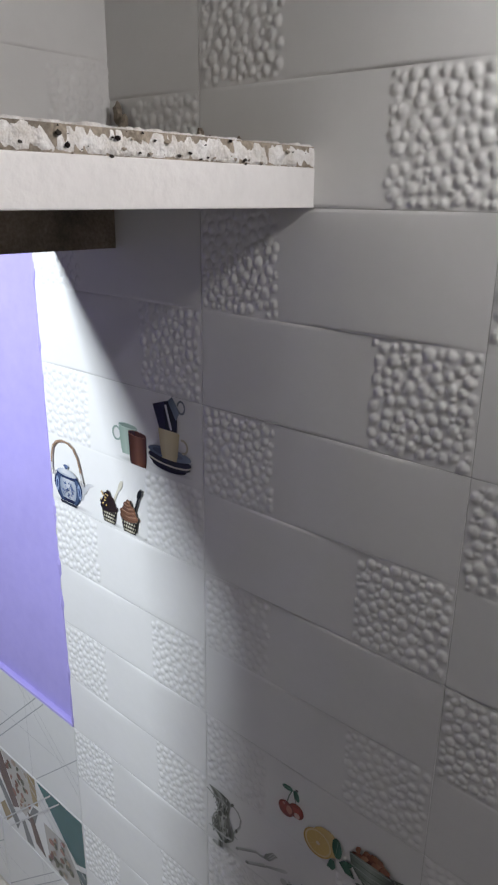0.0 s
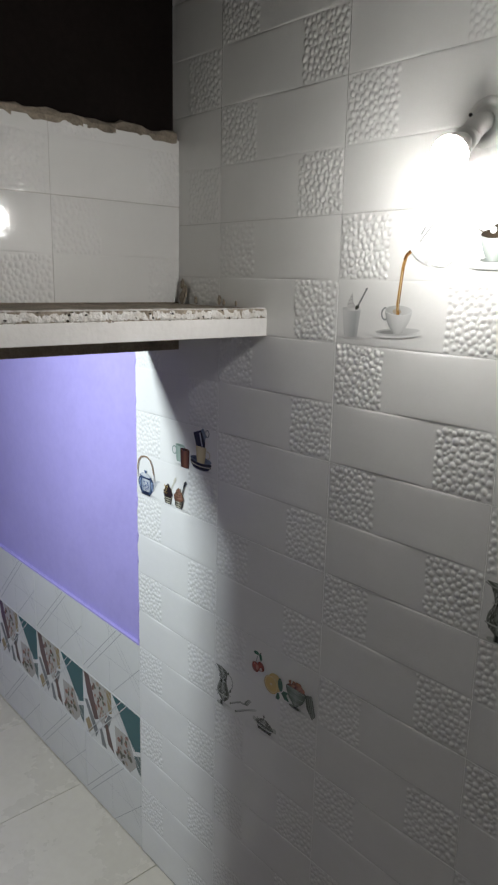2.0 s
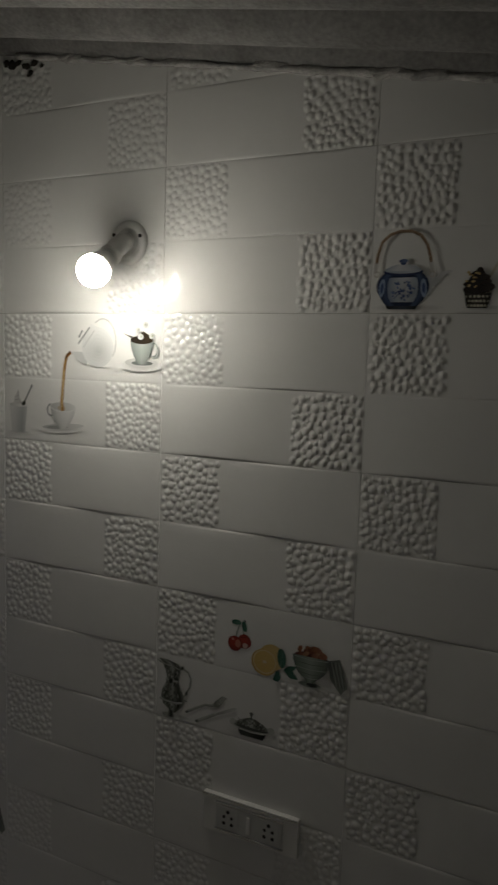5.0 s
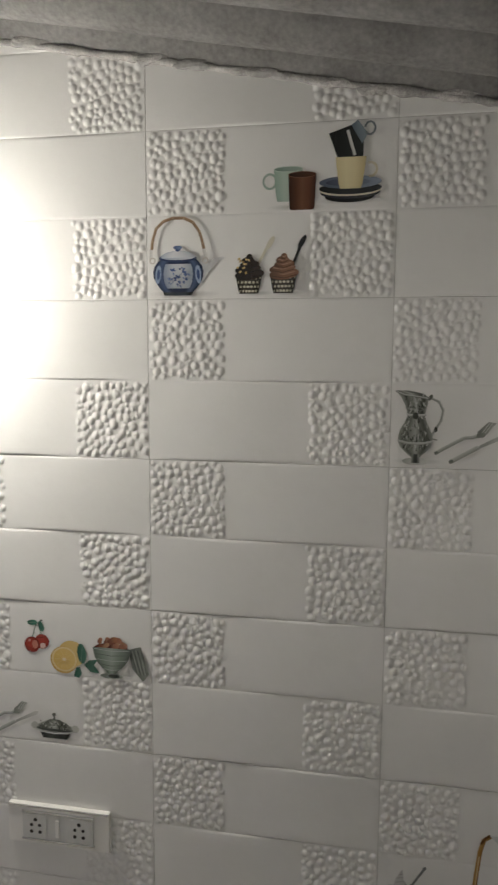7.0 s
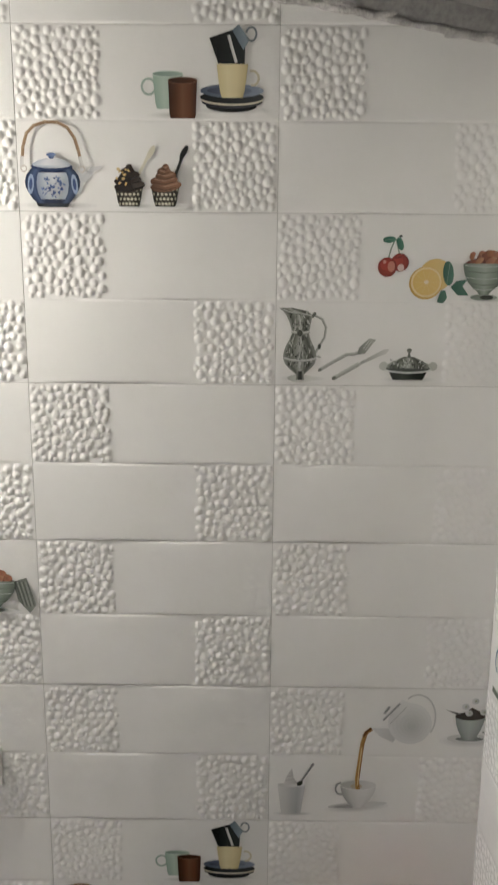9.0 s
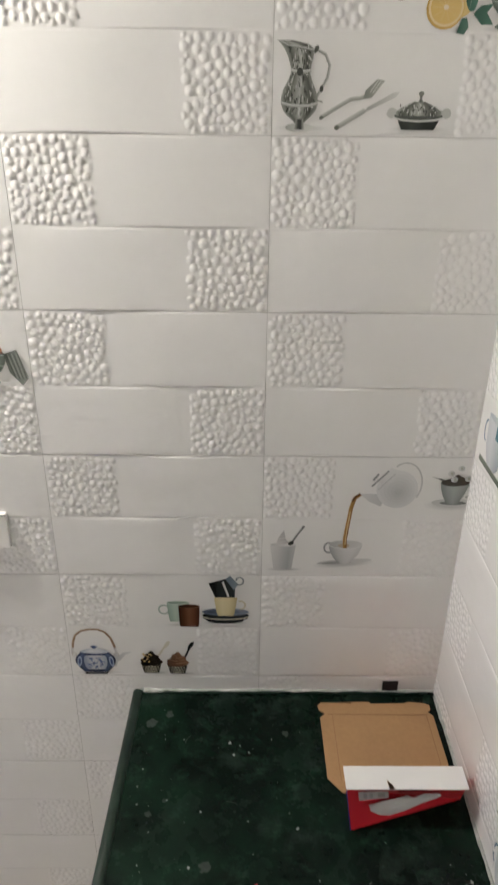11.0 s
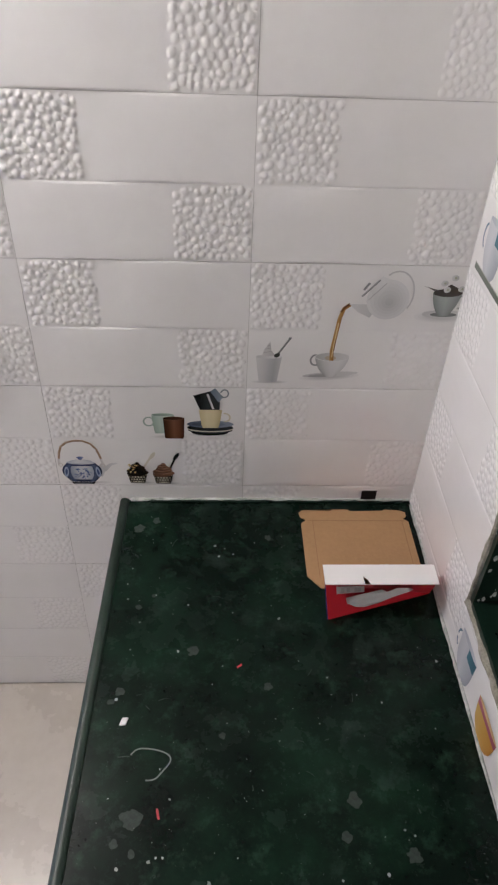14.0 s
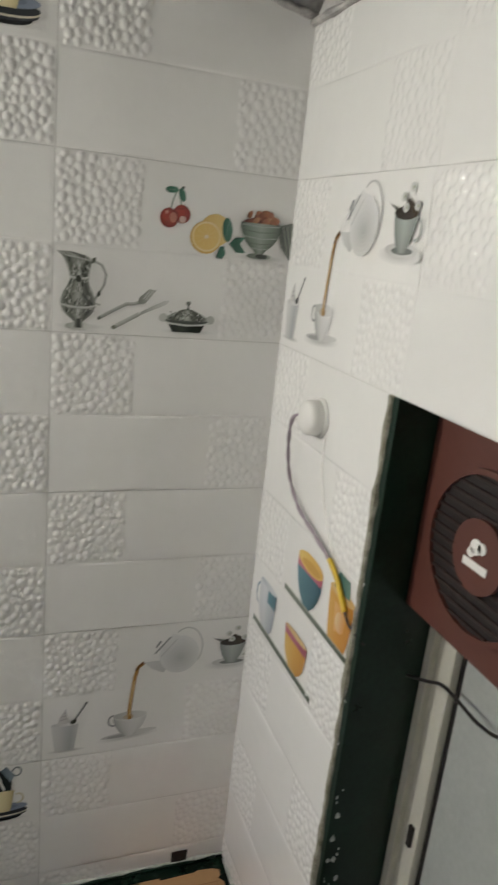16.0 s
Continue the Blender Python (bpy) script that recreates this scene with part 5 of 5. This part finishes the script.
part("well", disc(-0.0005, 0.001, 0.108, 40, 0.0015), DARK_PLASTIC, fan, "dark round fan opening")
part("rim", disc(0.0, 0.106, 0.114, 40, 0.008), BROWN_PLASTIC, fan)
part("hub", disc(-0.004, 0.001, 0.05, 40, 0.006), BROWN_PLASTIC, fan, "round brown hub cap")
for i in range(14):
    z = -0.098 + i * 0.015
    w = math.sqrt(max(0.0, 0.106 ** 2 - z * z))
    part("slat", box(-0.006, -0.002, -w, w, z - 0.0022, z + 0.0022, 0.0005, 1), DARK_BROWN, fan)
bm = bmesh.new()
for dy, dz, a in ((0.004, 0.012, 0.011), (-0.008, 0.014, 0.008), (0.012, 0.002, 0.007)):
    bmesh.ops.create_cone(bm, cap_ends=True, segments=12, radius1=a, radius2=a, depth=0.001, matrix=Matrix.Translation((-0.0108, dy, dz)) @ Matrix.Rotation(radians(90), 4, "Y"))
part("emblem", bm, WHITE_PLASTIC, fan, "small white printed emblem")
part("bar", box(-0.0112, -0.0104, -0.024, 0.024, -0.018, -0.007), WHITE_PLASTIC, fan)

# ---- flex and rose on the right wall ----
rose = thing("wall_rose", "round white plastic wiring box on the tiles", "wiring box", Matrix.Translation((RIGHT, -0.222, 2.016)) @ Matrix.Rotation(radians(-90), 4, "Y"))
part("base", lathe([(0.034, -0.001), (0.034, 0.006), (0.032, 0.008)]), WHITE_PLASTIC, rose, "", True)
part("cap", lathe([(0.031, 0.007), (0.030, 0.026), (0.026, 0.032), (0.002, 0.033)]), WHITE_PLASTIC, rose, "", True)
FLEX = mat("grey_violet_flex", (0.36, 0.30, 0.34), 0.5, 0, 40, 0.2)
YELLOW = mat("yellow_tape", (0.62, 0.42, 0.03), 0.45)


def smooth_path(pts, k=6):
    out = []
    P = [Vector(p) for p in pts]
    P = [P[0]] + P + [P[-1]]
    for a, b, c, d in zip(P, P[1:], P[2:], P[3:]):
        for i in range(k):
            t = i / k
            out.append(0.5 * ((2 * b) + (c - a) * t + (2 * a - 5 * b + 4 * c - d) * t * t + (3 * b - a - 3 * c + d) * t ** 3))
    return out + [P[-1]]


flex = thing("flex_cable", "thin twisted flex with yellow tape hanging down the tiles", "cable")
path = smooth_path([(RIGHT - 0.022, -0.196, 2.012), (RIGHT - 0.03, -0.172, 2.002), (RIGHT - 0.022, -0.148, 1.948), (RIGHT - 0.014, -0.152, 1.888), (RIGHT - 0.012, -0.202, 1.845), (RIGHT - 0.01, -0.27, 1.825), (RIGHT - 0.008, -0.34, 1.805)])
for s in (0, math.pi):
    tw = [p + Vector((0.0022 * math.cos(i * 0.9 + s), 0.0, 0.0022 * math.sin(i * 0.9 + s))) for i, p in enumerate(path)]
    part("strand", tube(tw, 0.0021, 7), FLEX, flex, smooth=True)
part("tape", tube(smooth_path([(RIGHT - 0.008, -0.335, 1.807), (RIGHT - 0.007, -0.37, 1.785), (RIGHT - 0.007, -0.405, 1.75)]), 0.0048, 8), YELLOW, flex, "yellow tape wrap", True)
part("tail", tube(smooth_path([(RIGHT - 0.007, -0.405, 1.75), (RIGHT - 0.006, -0.425, 1.735), (RIGHT + 0.004, WIN_Y0 - 0.02, 1.722)]), 0.002, 7), DARK_PLASTIC, flex, "black wire end", True)
part("tail", tube(smooth_path([(RIGHT - 0.005, -0.255, 1.99), (RIGHT - 0.005, -0.262, 1.92), (RIGHT - 0.005, -0.3, 1.86), (RIGHT - 0.005, -0.34, 1.81)]), 0.0012, 6), WHITE_PLASTIC, flex, "thin white wire", True)
wire = thing("fan_wire", "black fan wire crossing the window frame", "cable")
part("strand", tube(smooth_path([(2.775, WIN_Y0 - 0.0165, 1.655), (2.785, -0.49, 1.668), (2.788, -0.53, 1.685), (2.78, -0.62, 1.69), (2.77, -0.68, 1.72), (2.77, -0.70, 1.79)]), 0.0028, 7), DARK_PLASTIC, wire, smooth=True)

# ---- tiles of the next room ----
WHITE_TILE = mat("plain_white_tile", (0.70, 0.70, 0.68), 0.2, 0, 4, 0.06, 0.0002, 30)


def flat_tile(h):
    bm = box(0.0012, TILE_W - 0.0012, -0.0, 0.010, 0.0012, h - 0.0012, 0.0012, 1)
    me = bpy.data.meshes.new("wall_tile")
    bm.to_mesh(me)
    bm.free()
    me.materials.append(WHITE_TILE)
    return me


def lines_print():
    p = Ink()
    p.n = -28
    g = (0.36, 0.37, 0.37)
    for d in (0.0, 0.035):
        p.line([(0.004 + d, 0.02), (0.004 + d + 0.28, 0.296)], 0.003, g)
        p.line([(0.20 + d, 0.296), (0.444, 0.08 + d)], 0.002, (0.5, 0.5, 0.5))
    p.line([(0.24, 0.003), (0.448, 0.2)], 0.0025, g).line([(0.225, 0.003), (0.225, 0.297)], 0.0015, (0.46, 0.46, 0.46)).line([(0.003, 0.15), (0.447, 0.15)], 0.0015, (0.46, 0.46, 0.46))
    return p.mesh("line_print")


def band_print():
    p = Ink()
    p.n = -28
    teal, brown, ochre, grey = (0.02, 0.10, 0.11), (0.10, 0.055, 0.05), (0.30, 0.23, 0.12), (0.17, 0.18, 0.18)
    p.poly([(0.24, 0.294), (0.446, 0.294), (0.446, 0.14), (0.40, 0.12)], teal)
    p.poly([(0.004, 0.294), (0.05, 0.294), (0.125, 0.12), (0.09, 0.10), (0.03, 0.2)], brown)
    p.poly([(0.055, 0.294), (0.19, 0.294), (0.21, 0.2), (0.16, 0.11), (0.128, 0.12)], (0.42, 0.40, 0.36))
    p.poly([(0.19, 0.294), (0.23, 0.294), (0.235, 0.2), (0.21, 0.19)], ochre).poly([(0.205, 0.18), (0.235, 0.185), (0.2, 0.1), (0.165, 0.105)], grey)
    p.poly([(0.006, 0.16), (0.03, 0.17), (0.12, 0.06), (0.1, 0.02)], grey).poly([(0.01, 0.06), (0.04, 0.09), (0.075, 0.05), (0.04, 0.01)], ochre)
    p.poly([(0.17, 0.14), (0.2, 0.13), (0.25, 0.02), (0.2, 0.04)], brown).poly([(0.13, 0.08), (0.15, 0.09), (0.19, 0.01), (0.15, 0.01)], grey)
    p.poly([(0.255, 0.16), (0.36, 0.16), (0.42, 0.06), (0.37, 0.006), (0.27, 0.02)], (0.40, 0.38, 0.35)).poly([(0.4, 0.1), (0.446, 0.12), (0.446, 0.03), (0.42, 0.05)], (0.10, 0.14, 0.14))
    rng = random.Random(5)
    for u0, u1, v0, v1, k in ((0.07, 0.19, 0.14, 0.285, 26), (0.27, 0.38, 0.02, 0.15, 26)):
        for _ in range(k):
            p.ell(rng.uniform(u0, u1), rng.uniform(v0, v1), rng.uniform(0.006, 0.014), rng.uniform(0.005, 0.011), rng.choice([(0.16, 0.08, 0.06), (0.26, 0.13, 0.10), (0.10, 0.10, 0.07), (0.33, 0.26, 0.2)]), rng.uniform(0, 180), 9)
    for d in (0.0, 0.04):
        p.line([(0.02 + d, 0.004), (0.02 + d + 0.29, 0.294)], 0.004, (0.55, 0.55, 0.54))
        p.line([(0.16 + d, 0.294), (0.446, 0.06 + d)], 0.003, (0.5, 0.5, 0.5))
    return p.mesh("band_print")


plain_me = flat_tile(TILE_H)
line_me, band_me = lines_print(), band_print()
for i in range(1, 6):
    for k in range(-3, 0):
        o = new("tile", plain_me)
        o.parent = wall_purple
        o.location = (-TILE_W * i, 0, ROW0 + TILE_H * k)
        q = new("print", band_me if k == -2 else line_me)
        q.parent = o
tagged(part("ledge", box(-2.25, -0.003, -0.002, 0.0125, ROW0, ROW0 + 0.010, 0.003), PURPLE, wall_purple), "purple paint lapping on to the tile edge")
part("ledge", lumpy([(-0.002, 0.006, ROW0), (-0.002, 0.006, 2.1)], 0.007, 44), PURPLE, wall_purple)

# ---- floor tiles ----
bm = box(0.001, 0.599, 0.001, 0.599, 0, 0.004, 0.0015, 1)
me = bpy.data.meshes.new("floor_tile")
bm.to_mesh(me)
bm.free()
me.materials.append(FLOOR)
for i in range(-4, 5):
    for j in range(6):
        if i >= 1 and j > 3:
            continue
        o = new("tile", me)
        o.parent = floor
        o.location = (0.1 + 0.6 * i, -0.6 * (j + 1), 0.0)

# ---- laying the tiles ----
TURN_EAST = Matrix.Rotation(radians(-90), 4, "Z")
TURN_WEST = Matrix.Rotation(radians(90), 4, "Z")
PICTURES = {(4, 0): "kettle", (5, 1): "coffee", (5, 4): "jug", (4, 5): "kettle", (3, 2): "jug", (2, 4): "coffee", (0, 2): "kettle", (1, 0): "jug"}


def lay(parent, name, m, pick, cuts=(), picture=None):
    me = PICTURE_MESH if picture else TILE_MESHES[pick % 3]
    if cuts:
        me = cut_copy(me, cuts)
        if me is None:
            return None
    o = new(name, me)
    o.parent = parent
    o.matrix_basis = m
    if picture:
        o["label"] = {"kettle": "white tile printed with a teapot, cupcakes and mugs", "coffee": "white tile printed with pouring coffee and cups",
                      "jug": "white tile printed with a silver jug, cutlery and fruit", "cups": "white tile printed with coloured cups on shelves", "low_cups": "cut white tile printed with coloured cups"}[picture]
        lay_prints(o, picture, cuts)
    return o


for i in range(6):
    for k in range(-3, 8):
        x, z = TILE_W * i, ROW0 + TILE_H * k
        cuts = []
        if i == 5:
            cuts.append(((RIGHT - x, 0, 0), (1, 0, 0)))
        if z + TILE_H > roof_z(x + TILE_W) - 0.02:
            if z > roof_z(x):
                continue
            cuts.append(((0, 0, roof_z(x) - 0.02 - z), (0.18, 0, 1)))
        lay(wall_north, "tile", Matrix.Translation((x, 0, z)), i * 7 + k * 5 + 30, cuts, PICTURES.get((i, k)))
# right wall, from the corner on
for i in range(6):
    for k in range(-3, 6):
        y, z = -TILE_W * i, ROW0 + TILE_H * k
        if i > 0 and k <= 0:
            z -= 0.071
        if y - TILE_W < BACK:
            continue
        cuts = []
        top = roof_z(RIGHT) - 0.02
        if z > top:
            continue
        if z + TILE_H > top:
            cuts.append(((0, 0, top - z), (0, 0, 1)))
        a, b = y, y - TILE_W
        inside = b < WIN_Y0 - 0.02 and a > WIN_Y1 + 0.02
        if inside and z > WIN_Z0 - 0.01 and z + TILE_H < WIN_Z1 + 0.01:
            if a > WIN_Y0:
                cuts.append(((-(WIN_Y0 - y), 0, 0), (1, 0, 0)))
            elif b < WIN_Y1:
                cuts.append(((-(WIN_Y1 - y), 0, 0), (-1, 0, 0)))
            else:
                continue
        elif inside and z < WIN_Z0 < z + TILE_H:
            cuts.append(((0, 0, WIN_Z0 - z), (0, 0, 1)))
        elif inside and z < WIN_Z1 < z + TILE_H:
            cuts.append(((0, 0, WIN_Z1 - z), (0, 0, -1)))
        pic = {(0, 4): "coffee", (0, 2): "cups", (1, 0): "low_cups"}.get((i, k))
        lay(wall_east, "tile", Matrix.Translation((RIGHT, y, z)) @ TURN_EAST, i * 5 + k * 3 + 40, cuts, pic)
# partition over the shelf: rows start lower, columns from a joint
for i in range(-4, 1):
    for k in (0, 1):
        y, z = -0.414 + TILE_W * i, 2.159 + TILE_H * k
        cuts = []
        if y + TILE_W > -0.001:
            cuts.append(((-0.001 - y, 0, 0), (1, 0, 0)))
        if z < SHELF_Z1:
            cuts.append(((0, 0, SHELF_Z1 - z), (0, 0, -1)))
        if z + TILE_H > PART_TOP:
            cuts.append(((0, 0, PART_TOP - 0.003 - z), (0, 0, 1)))
        lay(partition, "tile", Matrix.Translation((LEFT, y, z)) @ TURN_WEST, i * 3 + k + 20, cuts)
